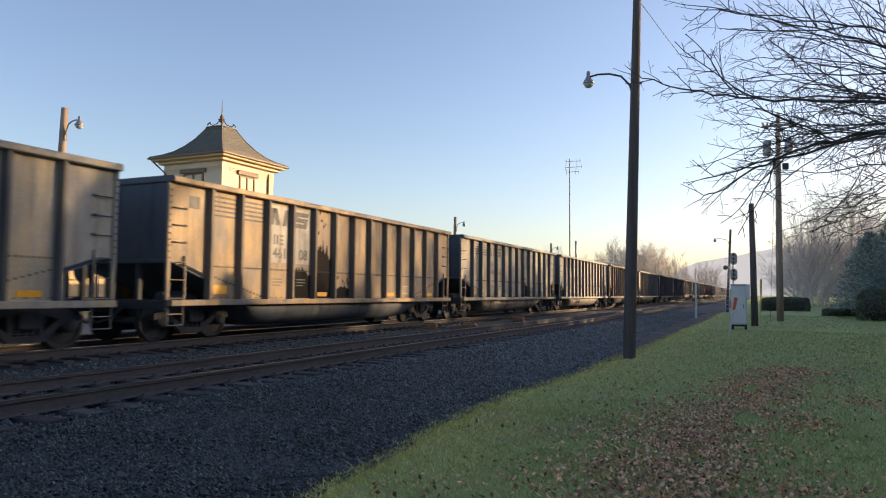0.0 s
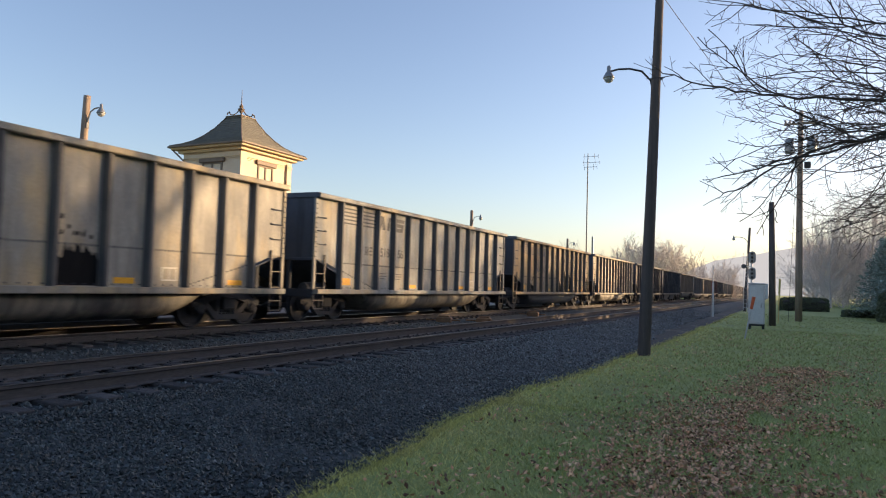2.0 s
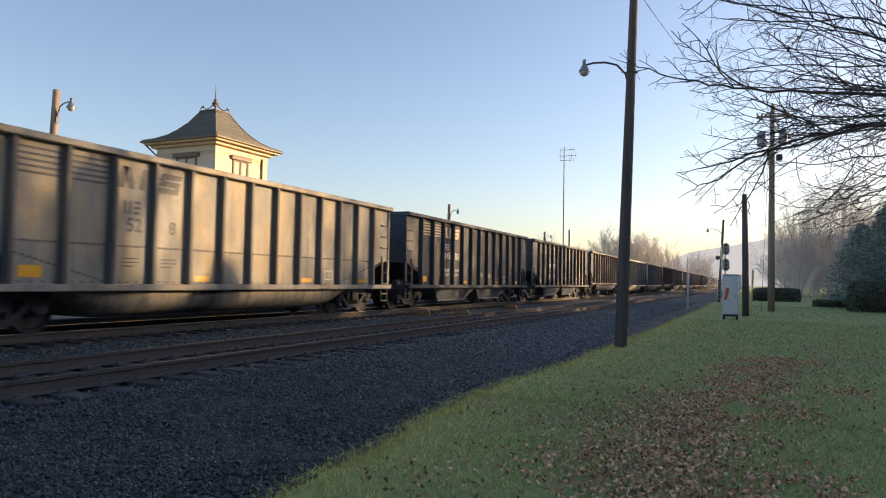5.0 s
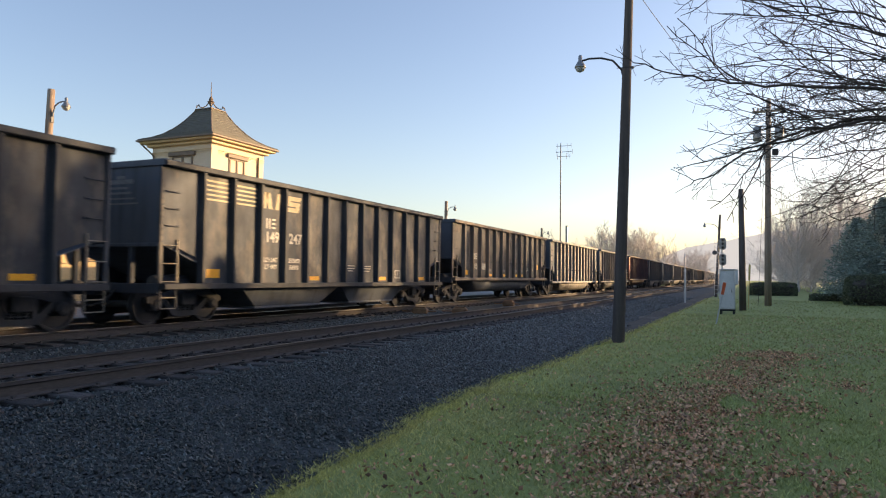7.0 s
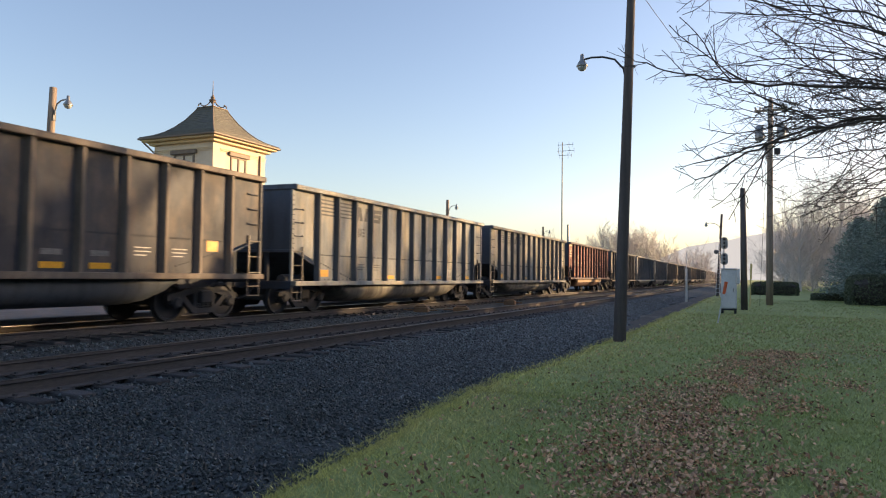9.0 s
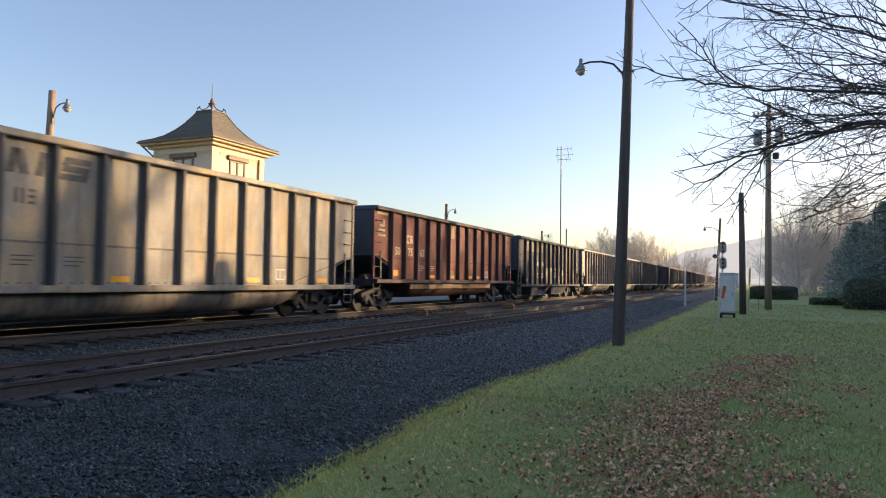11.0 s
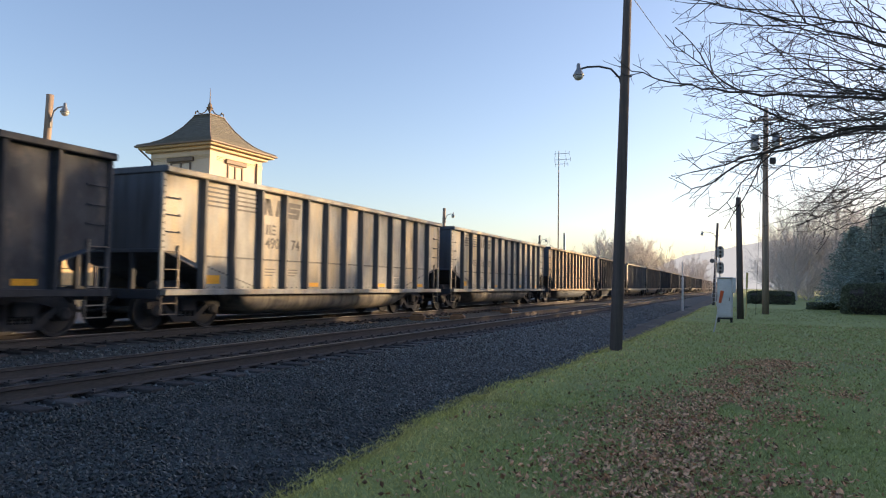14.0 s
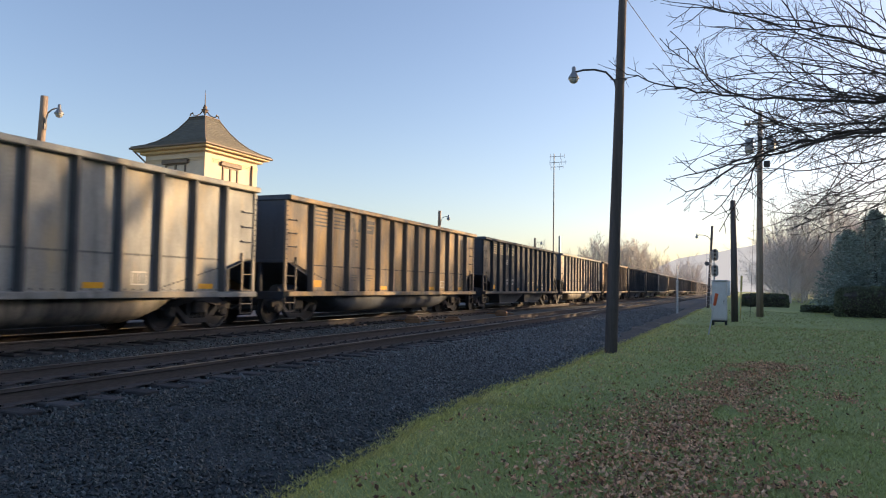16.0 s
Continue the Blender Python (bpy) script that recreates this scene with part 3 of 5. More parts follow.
def build_car(paint, belly):
    label = {"grey": "weathered grey coal gondola with rusty streaks", "beige": "dusty beige-grey coal gondola with dark ribs", "tan": "rusty tan coal gondola with black coal smears", "black": "faded black coal hopper car with yellow reflectors", "brown": "dark brown coal gondola with pale ribs", "red": "oxide red coal gondola with white lettering"}[paint]
    car = thing("coal_gondola", label + " on the far track", "railway car", "coal cars of the train")
    col = PAINT[paint]
    build_body(car, col)
    rib = Shape()
    rib.prism([(-0.088, 0), (-0.036, 0.14), (0.036, 0.14), (0.088, 0)], "z", SILL + 0.10, TOP - 0.10)
    rib_tone = RIB_PAINT[paint]
    trim = rib_tone if paint in ("red", "brown", "black") else col
    rib_me = rib.mesh("rib", rib_tone)
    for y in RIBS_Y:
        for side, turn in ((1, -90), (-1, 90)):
            part("rib", rib_me, rib_tone, car, at=pose(side * (SIDE + 0.012), y, 0, 0, 0, turn))
    for side in (-1, 1):
        x = side * SIDE
        a, b = min(x - side * 0.05, x + side * 0.185), max(x - side * 0.05, x + side * 0.185)
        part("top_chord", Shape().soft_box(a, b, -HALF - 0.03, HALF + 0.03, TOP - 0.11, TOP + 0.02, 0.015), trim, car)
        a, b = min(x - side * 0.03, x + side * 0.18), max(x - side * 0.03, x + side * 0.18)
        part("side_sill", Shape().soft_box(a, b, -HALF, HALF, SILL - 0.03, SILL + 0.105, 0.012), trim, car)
        for e in (-1, 1):
            ye = e * HALF
            part("corner_post", Shape().soft_box(min(x - side * 0.02, x + side * 0.05), max(x - side * 0.02, x + side * 0.05), ye - 0.05, ye + 0.05, SILL + 0.1, TOP - 0.1, 0.01), col, car)
            lad = Shape()
            xo = x + side * 0.03
            lad.box(min(xo, xo + side * 0.04), max(xo, xo + side * 0.04), ye - e * 0.46 - 0.016, ye - e * 0.46 + 0.016, SILL + 0.1, SILL + 1.08)
            for k in range(3):
                z = SILL + 0.14 + 0.4 * k
                lad.tube([(xo + side * 0.03, ye - e * 0.02, z), (xo + side * 0.03, ye - e * 0.48, z)], 0.012, 6)
            for z in (SILL - 0.45,):
                lad.tube([(xo, ye - e * 0.02, SILL), (xo, ye - e * 0.02, z), (xo, ye - e * 0.46, z), (xo, ye - e * 0.46, SILL)], 0.018, 6)
                lad.tube([(xo, ye - e * 0.02, z + 0.24), (xo, ye - e * 0.46, z + 0.24)], 0.016, 6)
            part("ladder", lad, M_RUNG, car, "worn steel ladder with stirrup steps")
            for k in range(3):
                grab = Shape()
                z = SILL + 1.38 + 0.38 * k
                grab.tube([(x, ye - e * 0.10, z), (x + side * 0.07, ye - e * 0.10, z - 0.01), (x + side * 0.07, ye - e * 0.46, z - 0.01), (x, ye - e * 0.46, z)], 0.012, 5)
                grab.box(min(x, x + side * 0.03), max(x, x + side * 0.03), ye - e * 0.48 - 0.03, ye - e * 0.48 + 0.03, z - 0.025, z + 0.025)
                part("grab_iron", grab, M_UNDER, car)
            riv = Shape()
            for k in range(12):
                z = SILL + CUT + 0.1 + k * 0.135
                riv.box(min(x + side * 0.048, x + side * 0.062), max(x + side * 0.048, x + side * 0.062), ye - 0.02, ye + 0.02, z - 0.018, z + 0.018)
            tagged(part("rivets", riv, M_UNDER, car), kind="stuff")
        seam = Shape()
        for i in range(1, 13):
            for k in range(8):
                y = bay_middle(i) - 0.38 + k * 0.76 / 7
                seam.box(min(x + side * 0.012, x + side * 0.024), max(x + side * 0.012, x + side * 0.024), y - 0.02, y + 0.02, SILL + 0.86, SILL + 0.90)
                if k % 2:
                    seam.box(min(x + side * 0.012, x + side * 0.022), max(x + side * 0.012, x + side * 0.022), y - 0.015, y + 0.015, SILL + 0.135, SILL + 0.165)
        for k in range(15):
            for e in (-1, 1):
                y, z = e * (HALF - END_BAY - 0.15 - 0.125 * k), SILL + 0.66 - 0.034 * k
                if min(abs(y - r) for r in RIBS_Y) > 0.1:
                    seam.box(min(x + side * 0.012, x + side * 0.022), max(x + side * 0.012, x + side * 0.022), y - 0.022, y + 0.022, z - 0.02, z + 0.02)
        if belly == "tub":
            tagged(part("rivets", seam, M_UNDER, car), kind="stuff")
    for e in (-1, 1):
        ye = e * HALF
        part("end_chord", Shape().soft_box(-SIDE - 0.14, SIDE + 0.14, min(ye - e * 0.1, ye + e * 0.06), max(ye - e * 0.1, ye + e * 0.06), TOP - 0.11, TOP + 0.035, 0.012), M_SOOTSHADE, car)
        part("end_post", Shape().soft_box(e * 0.45 - 0.07, e * 0.45 + 0.07, min(ye, ye + e * 0.09), max(ye, ye + e * 0.09), SILL + CUT - 0.02, TOP - 0.11, 0.015), M_SOOTSHADE, car)
        part("end_stiffener", Shape().soft_box(-SIDE + 0.02, SIDE - 0.02, min(ye, ye + e * 0.07), max(ye, ye + e * 0.07), SILL + CUT - 0.02, SILL + CUT + 0.07, 0.015), M_SOOTSHADE, car)
        part("end_sill", Shape().soft_box(-SIDE, SIDE, ye - 0.06, ye + 0.06, SILL - 0.12, SILL + 0.1, 0.012), M_UNDER, car)
        cp = Shape().box(-0.07, 0.07, min(ye, e * (PITCH / 2)), max(ye, e * (PITCH / 2)), 0.80, 0.94)
        cp.soft_box(-0.16, 0.16, min(e * (PITCH / 2 - 0.28), e * (PITCH / 2 - 0.01)), max(e * (PITCH / 2 - 0.28), e * (PITCH / 2 - 0.01)), 0.74, 1.0, 0.03)
        part("coupler", cp, M_TRUCK, car, "rusty knuckle coupler")
        part("air_hose", Shape().tube([(0.35, e * (HALF + 0.05), 0.8), (0.33, e * (HALF + 0.3), 0.55), (0.2, e * (HALF + 0.55), 0.45), (0.1, e * (PITCH / 2 - 0.02), 0.5)], 0.03, 6), M_WIRE, car)
        build_bogie(car, e * BOGIE_Y)
    brake = Shape().lathe([(0.26, -HALF - 0.16), (0.28, -HALF - 0.15), (0.26, -HALF - 0.14), (0.24, -HALF - 0.15)], "y", (-0.9, 0, SILL + 0.75), 16)
    brake.box(-0.92, -0.88, -HALF - 0.16, -HALF - 0.14, SILL + 0.5, SILL + 1.0).box(-1.0, -0.8, -HALF - 0.14, -HALF - 0.01, SILL + 0.62, SILL + 0.88)
    part("brake_wheel", brake, M_UNDER, car)
    if belly == "tub":
        part("belly", tub_shape(), M_UNDERPAINT[paint], car, "grimy rounded belly", smooth=True)
        if paint == "red":
            part("belly_flange", Shape().prism([(1.49, SILL - 0.03), (1.60, SILL - 0.04), (1.58, SILL - 0.25), (1.53, SILL - 0.25)], "y", -4.5, 4.3), M_FLANGE, car, "pale tan flange along the belly")
    else:
        for y in (-2.35, 2.35):
            part("hopper_bay", hopper_bay_shape(y), M_SOOTSHADE, car)
    res = Shape().lathe([(0.0, -0.55), (0.16, -0.5), (0.18, -0.4), (0.18, 0.4), (0.16, 0.5), (0.0, 0.55)], "y", (0.9, -HALF + 0.95, SILL + 0.12), 12)
    part("air_reservoir", res, M_UNDER, car)
    # markings
    faces = ((1, 5), (1, 9), (1, 12)) if paint not in ("red", "brown") else ((1, 4), (1, 6), (1, 8), (1, 9))
    for side, i in faces + ((1, 1),):
        y, big = bay_middle(i), i == 1
        tp = Shape().box(SIDE + 0.014, SIDE + 0.019, y - (0.30 if big else 0.24), y + (0.14 if big else 0.24), SILL + 0.17 + (0.06 if big else 0), SILL + (0.44 if big else 0.29))
        part("reflector", tp, M_YELLOW, car, "yellow reflective strip")
    return car


def letters(body, size, mat):
    cu = bpy.data.curves.new("letters", "FONT")
    cu.body, cu.size, cu.align_x, cu.extrude = body, size, "CENTER", 0.0015
    cu.offset = 0.02 * size
    ob = bpy.data.objects.new("letters", cu)
    me = bpy.data.meshes.new_from_object(ob)
    me.materials.clear()
    me.materials.append(mat)
    return me


def on_side(y, z):
    """A pose on the car's side towards the lawn, for flat things drawn in x and y."""
    return pose(SIDE + 0.017, y, z, 90, 0, 90)


def bars(mat, car, name, rows, label="", joined=False):
    """Flat bars on the side: (y0, y1, z0, z1, lean)."""
    s = Shape()
    for y0, y1, z0, z1, lean in rows:
        s.prism([(y0, z0), (y1, z0), (y1 + lean, z1), (y0 + lean, z1)], "x", SIDE + 0.014, SIDE + 0.018)
        if not joined:
            part(name, s, mat, car, label)
            s = Shape()
    if joined:
        tagged(part(name, s, mat, car, label), kind="stuff")


def mark_car(car, paint, numbers):
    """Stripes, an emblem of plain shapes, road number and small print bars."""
    ink = {"black": M_WHITE, "brown": M_WHITE, "red": M_CREAMLET}.get(paint, M_DARKLET)
    if paint in ("black", "grey", "tan", "beige"):
        rows = []
        for i in (1, 2):
            y = bay_middle(i)
            rows += [(y - 0.42, y + 0.42, TOP - 0.28 - 0.11 * k, TOP - 0.235 - 0.11 * k, 0) for k in range(5)]
        deco = M_CREAMLET if ink is M_WHITE else ink
        bars(deco, car, "stripe", rows, "horizontal painted stripe")
        a, b = bay_middle(3), bay_middle(4)
        bars(deco, car, "emblem", [(a - 0.38, a - 0.22, TOP - 0.72, TOP - 0.28, 0.1), (a - 0.12, a + 0.06, TOP - 0.72, TOP - 0.28, -0.12), (a + 0.16, a + 0.32, TOP - 0.72, TOP - 0.28, 0.1),
                                     (b - 0.32, b + 0.26, TOP - 0.40, TOP - 0.28, 0.05), (b - 0.36, b + 0.22, TOP - 0.56, TOP - 0.44, 0.05), (b - 0.40, b + 0.18, TOP - 0.72, TOP - 0.60, 0.05),
                                     (b - 0.36, b - 0.20, TOP - 0.44, TOP - 0.40, 0.02), (b + 0.06, b + 0.22, TOP - 0.60, TOP - 0.56, 0.02)], "worn painted emblem")
        if len(numbers or ()) and numbers[0][1] in ("531", "518"):
            a, rise = bay_middle(2) + 0.1, -0.36
        else:
            rise = 0.0
        bars(ink, car, "reporting_mark", [(p, q, r + rise, s + rise, u) for p, q, r, s, u in ((a - 0.2, a - 0.14, TOP - 1.24, TOP - 0.97, 0), (a - 0.08, a - 0.02, TOP - 1.24, TOP - 0.97, 0), (a + 0.05, a + 0.2, TOP - 1.24, TOP - 1.19, 0), (a + 0.05, a + 0.2, TOP - 1.13, TOP - 1.08, 0), (a + 0.05, a + 0.2, TOP - 1.02, TOP - 0.97, 0))])
    if paint == "tan" and numbers and numbers[0][1] == "461":
        for i in (3, 4):
            y = bay_middle(i)
            part("repainted_panel", Shape().box(SIDE + 0.0122, SIDE + 0.0136, y - 0.40, y + 0.40, TOP - 1.72, TOP - 0.2), M_PALE, car, "pale repainted panel")
        y = bay_middle(0)
        part("placard", Shape().box(SIDE + 0.013, SIDE + 0.02, y - 0.02, y + 0.30, TOP - 0.62, TOP - 0.34), M_DARKLET, car)
    if paint == "black":
        for k, (a, b, h) in enumerate(((0.25, 0.5, 0.07), (0.05, 0.75, 0.10), (0.0, 0.6, 0.05), (0.05, 0.7, 0.05), (-0.1, 0.8, 0.035), (-0.2, 0.9, 0.035))):
            part("stencil_line", Shape().box(a, b, -HALF - 0.018, -HALF - 0.0135, TOP - 0.36 - 0.115 * k, TOP - 0.36 - 0.115 * k + h), M_FADED, car, "faded white stencil on the end sheet")
    if paint == "brown":
        for i in (4, 6, 8, 9):
            y = bay_middle(i)
            part("worn_patch", Shape().box(SIDE + 0.0135, SIDE + 0.0165, y - 0.22, y + 0.2, SILL + 0.42, SILL + 0.53), M_FADED, car, "worn white painted patch")
        y = bay_middle(12)
        part("reflector", Shape().box(SIDE + 0.014, SIDE + 0.019, y - 0.2, y + 0.16, SILL + 0.62, SILL + 0.88), M_YELLOW, car, "yellow reflective square")
        y = bay_middle(2)
        bars(ink, car, "reporting_mark", [(y - 0.14, y - 0.08, TOP - 1.63, TOP - 1.36, 0), (y - 0.02, y + 0.04, TOP - 1.63, TOP - 1.36, 0), (y + 0.11, y + 0.26, TOP - 1.63, TOP - 1.58, 0), (y + 0.11, y + 0.26, TOP - 1.52, TOP - 1.47, 0), (y + 0.11, y + 0.26, TOP - 1.41, TOP - 1.36, 0)])
    if paint == "red":
        y = bay_middle(0)
        rows = [(y - 0.3 + 0.06 * k, y + 0.25 - 0.05 * k, TOP - 1.0 + 0.17 * k, TOP - 0.92 + 0.17 * k, 0) for k in range(3)] + [(y + 0.06, y + 0.18, TOP - 0.62, TOP - 0.4, 0)]
        bars(ink, car, "emblem", rows, "white painted emblem")
        for z0, z1 in ((TOP - 0.72, TOP - 0.2), (SILL + 0.16, SILL + 0.5)):
            y6 = bay_middle(6)
            part("primer_patch", Shape().box(SIDE + 0.0128, SIDE + 0.0136, y6 - 0.36, y6 + 0.2, z0, z1), M_FLANGE, car, "faded tan primer patch")
        y2 = bay_middle(2)
        bars(ink, car, "reporting_mark", [(y2 - 0.28, y2 - 0.2, TOP - 1.14, TOP - 0.84, 0), (y2 - 0.2, y2 - 0.04, TOP - 1.14, TOP - 1.07, 0), (y2 - 0.2, y2 - 0.04, TOP - 0.91, TOP - 0.84, 0),
                                         (y2 + 0.06, y2 + 0.14, TOP - 1.14, TOP - 0.84, 0), (y2 + 0.14, y2 + 0.27, TOP - 0.91, TOP - 0.84, 0), (y2 + 0.14, y2 + 0.27, TOP - 1.03, TOP - 0.96, 0), (y2 + 0.2, y2 + 0.29, TOP - 1.14, TOP - 1.03, -0.05)])
        bars(ink, car, "banner", [(y - 0.38, y + 0.4, TOP - 0.24, TOP - 0.14, 0)])
    if numbers:
        for i, digits in numbers:
            part("road_number", letters(digits, 0.40, ink), ink, car, at=on_side(bay_middle(i) + 0.07, TOP - (2.10 if paint == "brown" else 1.60)))
    if paint == "black":
        for i, lines in ((3, ("LD LMT", "LT WT")), (4, ("230000", "56000"))):
            for n, words in enumerate(lines):
                tagged(part("data_stencil", letters(words, 0.17, ink), ink, car, at=on_side(bay_middle(i) + 0.02, SILL + 0.66 - 0.19 * n)), kind="stuff")
    small = []
    for i in {"black": (7, 8), "brown": (10, 11)}.get(paint, (3, 4)):
        y = bay_middle(i)
        for k in range(3):
            small.append((y - 0.22, y + (0.2 if k < 2 else 0.1), SILL + 0.62 - 0.08 * k, SILL + 0.645 - 0.08 * k, 0))
    bars(ink, car, "stencil_print", small, "small stencilled data", True)
    if paint == "brown":
        return
    y = bay_middle(10)
    small = [(y - 0.12, y + 0.3, SILL + 0.5, SILL + 0.53, 0), (y - 0.12, y + 0.3, SILL + 0.24, SILL + 0.27, 0), (y - 0.12, y - 0.09, SILL + 0.27, SILL + 0.5, 0), (y + 0.27, y + 0.3, SILL + 0.27, SILL + 0.5, 0), (y + 0.07, y + 0.09, SILL + 0.27, SILL + 0.5, 0)]
    bars(M_WHITE, car, "stencil_frame", small, "white stencilled frame", True)


PAINTS = ["grey", "beige", "tan", "beige", "grey", "tan", "beige", "black", "black", "brown", "grey", "beige", "red", "black", "grey", "grey", "tan", "black", "grey",
          "tan", "black", "black", "grey", "brown", "beige", "grey", "black", "tan", "grey", "black", "brown", "grey", "beige", "black", "tan", "grey"]
NUMBERS = {0: ((3, "461"), (4, "08")), 1: ((3, "504"), (4, "36")), 2: ((3, "518"), (4, "56")), 3: ((3, "463"), (4, "46")), 4: ((3, "52"), (4, "8")), 5: ((3, "145"), (4, "361")), 6: ((3, "149"), (4, "247")),
           7: ((2, "10"), (3, "488")), 10: ((1, "50"), (2, "75"), (3, "63")), 11: ((3, "148"), (4, "390")), 13: ((3, "531"), (4, "97")), 12: ((3, "490"), (4, "74"))}
TRAIN = []


def ribbon(pts, width):
    """A flat painted line through (y, z) points."""
    out, back = [], []
    for i, p in enumerate(pts):
        q, r = pts[max(i - 1, 0)], pts[min(i + 1, len(pts) - 1)]
        dy, dz = r[0] - q[0], r[1] - q[1]
        n = math.hypot(dy, dz)
        w = width * (0.75 + 0.25 * math.sin(3.1 * i)) / 2
        out.append((p[0] - dz / n * w, p[1] + dy / n * w))
        back.append((p[0] + dz / n * w, p[1] - dy / n * w))
    return out, back


def coal_smear(car, bays, seed):
    """Black coal slurry run down the lower sheets, with a ragged upper edge."""
    rng = random.Random(seed)
    for i, h in bays:
        y, n = bay_middle(i), 22
        top = [(y + 0.43 - 0.86 * k / n, SILL + 0.12 + h * (0.72 + 0.28 * math.sin(math.pi * k / n)) * rng.uniform(0.72, 1.0)) for k in range(n + 1)]
        part("coal_smear", Shape().prism([(y - 0.43, SILL + 0.12), (y + 0.43, SILL + 0.12)] + top, "x", SIDE + 0.0121, SIDE + 0.0127), M_SMEAR, car, "black coal smear")
        for _ in range(7):
            a, b = y + rng.uniform(-0.36, 0.36), SILL + 0.12 + h * rng.uniform(0.95, 1.5)
            part("coal_smear", Shape().prism([(a - 0.03, b), (a + 0.03, b + 0.02), (a + 0.035, b + rng.uniform(0.06, 0.16)), (a - 0.02, b + 0.09)], "x", SIDE + 0.0121, SIDE + 0.0127), M_SMEAR, car)


def spray_paint(car):
    """Cream letters-like fields with red outlines, arches and zigzags low on the side."""
    def field(i, outline, mat, up=0.0):
        y = bay_middle(i)
        part("sprayed_field", Shape().prism([(y + a, SILL + b) for a, b in outline], "x", SIDE + 0.0125 + up, SIDE + 0.0145 + up), mat, car)

    def line(i, pts, width=0.055, mat=M_SPRAYRED):
        y = bay_middle(i)
        out, back = ribbon([(y + a, SILL + b) for a, b in pts], width)
        s = Shape()
        rings = [[(SIDE + d, *q) for d in (0.0155, 0.0175) for q in ((o, b) if d < 0.016 else (b, o))] for o, b in zip(out, back)]
        part("sprayed_line", s.loft(rings), mat, car)

    def arch(y0, y1, z0, z1, n=9):
        return [(y0 + (y1 - y0) * (0.5 - 0.5 * math.cos(math.pi * k / n)), z0 + (z1 - z0) * math.sin(math.pi * k / n)) for k in range(n + 1)]

    field(5, [(-0.42, 0.12), (0.40, 0.12), (0.42, 0.95), (0.30, 1.12), (0.02, 1.05), (-0.22, 1.22), (-0.42, 1.12)], M_SPRAY)
    line(5, [(-0.42, 0.14), (-0.40, 0.7), (-0.38, 1.12), (-0.22, 1.24), (0.02, 1.06), (0.22, 1.13), (0.42, 1.08)])
    line(5, [(-0.22, 0.14), (-0.05, 0.5), (0.06, 0.85), (0.14, 0.5), (0.3, 0.14)], 0.04)
    field(5, [(0.05, 0.12), (0.38, 0.12), (0.34, 0.42), (0.2, 0.58), (0.1, 0.42)], M_SPRAYPINK, 0.0008)
    field(6, [(-0.42, 0.12), (0.40, 0.12), (0.38, 0.72), (0.42, 1.14), (-0.40, 1.18)], M_SPRAY)
    line(6, [(-0.42, 0.14), (-0.38, 0.6), (-0.41, 1.16), (-0.1, 1.20), (0.42, 1.14), (0.36, 0.75), (0.10, 0.68), (-0.16, 0.66)])
    line(6, arch(-0.32, 0.30, 0.14, 0.50), 0.04)
    line(7, [(-0.40, 1.05), (-0.24, 1.12), (-0.12, 1.06), (0.0, 1.28), (0.10, 1.06), (0.26, 1.16), (0.40, 0.98)], 0.06, M_SPRAY)
    line(7, [(-0.30, 1.0), (-0.12, 0.99), (0.0, 1.16), (0.12, 0.99), (0.32, 1.02)], 0.045)
    field(7, [(-0.36, 0.55), (0.34, 0.5), (0.38, 0.9), (-0.30, 0.95)], M_SPRAYGREY)
    line(8, arch(-0.34, 0.02, 0.78, 1.06), 0.05, M_SPRAYGREY)
    line(8, arch(0.04, 0.38, 0.8, 1.12), 0.05, M_SPRAYGREY)
    line(8, [(-0.34, 0.34), (0.1, 0.32), (0.36, 0.38)], 0.06, M_SPRAYGREY)
    field(9, [(-0.40, 0.12), (0.36, 0.12)] + list(reversed(arch(-0.40, 0.38, 0.5, 1.10))), M_SPRAY)
    line(9, [(-0.40, 0.5)] + arch(-0.41, 0.36, 0.56, 1.12)[1:], 0.07)
    field(9, [(-0.3, 0.2), (0.2, 0.25), (0.3, 0.62), (-0.2, 0.7)], M_SPRAYGREY, 0.0008)
    line(9, arch(-0.3, 0.3, 0.2, 0.55), 0.04)
    field(10, [(-0.40, 0.14), (0.40, 0.14), (0.38, 0.80), (0.0, 0.86), (-0.40, 0.78)], M_SPRAYPINK)
    line(10, [(-0.3, 0.95), (-0.1, 0.86), (0.1, 0.98)], 0.03, M_SPRAYPINK)


def build_train():
    global SILL
    first = {}
    for i, paint in enumerate(PAINTS):
        k = i - 2
        m = pose(TRAIN_X, FIRST_END - HALF + PITCH * k, RAIL_Z)
        belly = "bays" if paint == "black" else "tub"
        SILL = HIGH_SILL if paint in ("brown", "red") else DEEP_SILL
        if paint not in first:
            first[paint] = build_car(paint, belly)
        car = copy_thing(first[paint], m)
        TRAIN.append((k, car, paint))
    for k, car, paint in TRAIN:
        SILL = HIGH_SILL if paint in ("brown", "red") else DEEP_SILL
        if k <= 16:
            mark_car(car, paint, NUMBERS.get(k))
        if k in (0, 1, 3):
            coal_smear(car, {0: ((4, 0.95), (5, 1.75), (6, 0.4)), 1: ((8, 0.85),), 3: ((2, 0.45), (7, 0.6), (8, 1.45), (9, 1.35))}[k], k)
        if k == 11:
            spray_paint(car)
            tagged(car, "faded black coal hopper car with sprayed cream shapes")
    for ob in first.values():
        for o in (*ob.children_recursive, ob):
            bpy.data.objects.remove(o)


build_track(NEAR_X, "track_near", False)
build_track(TRAIN_X, "track_train", True)
build_train()


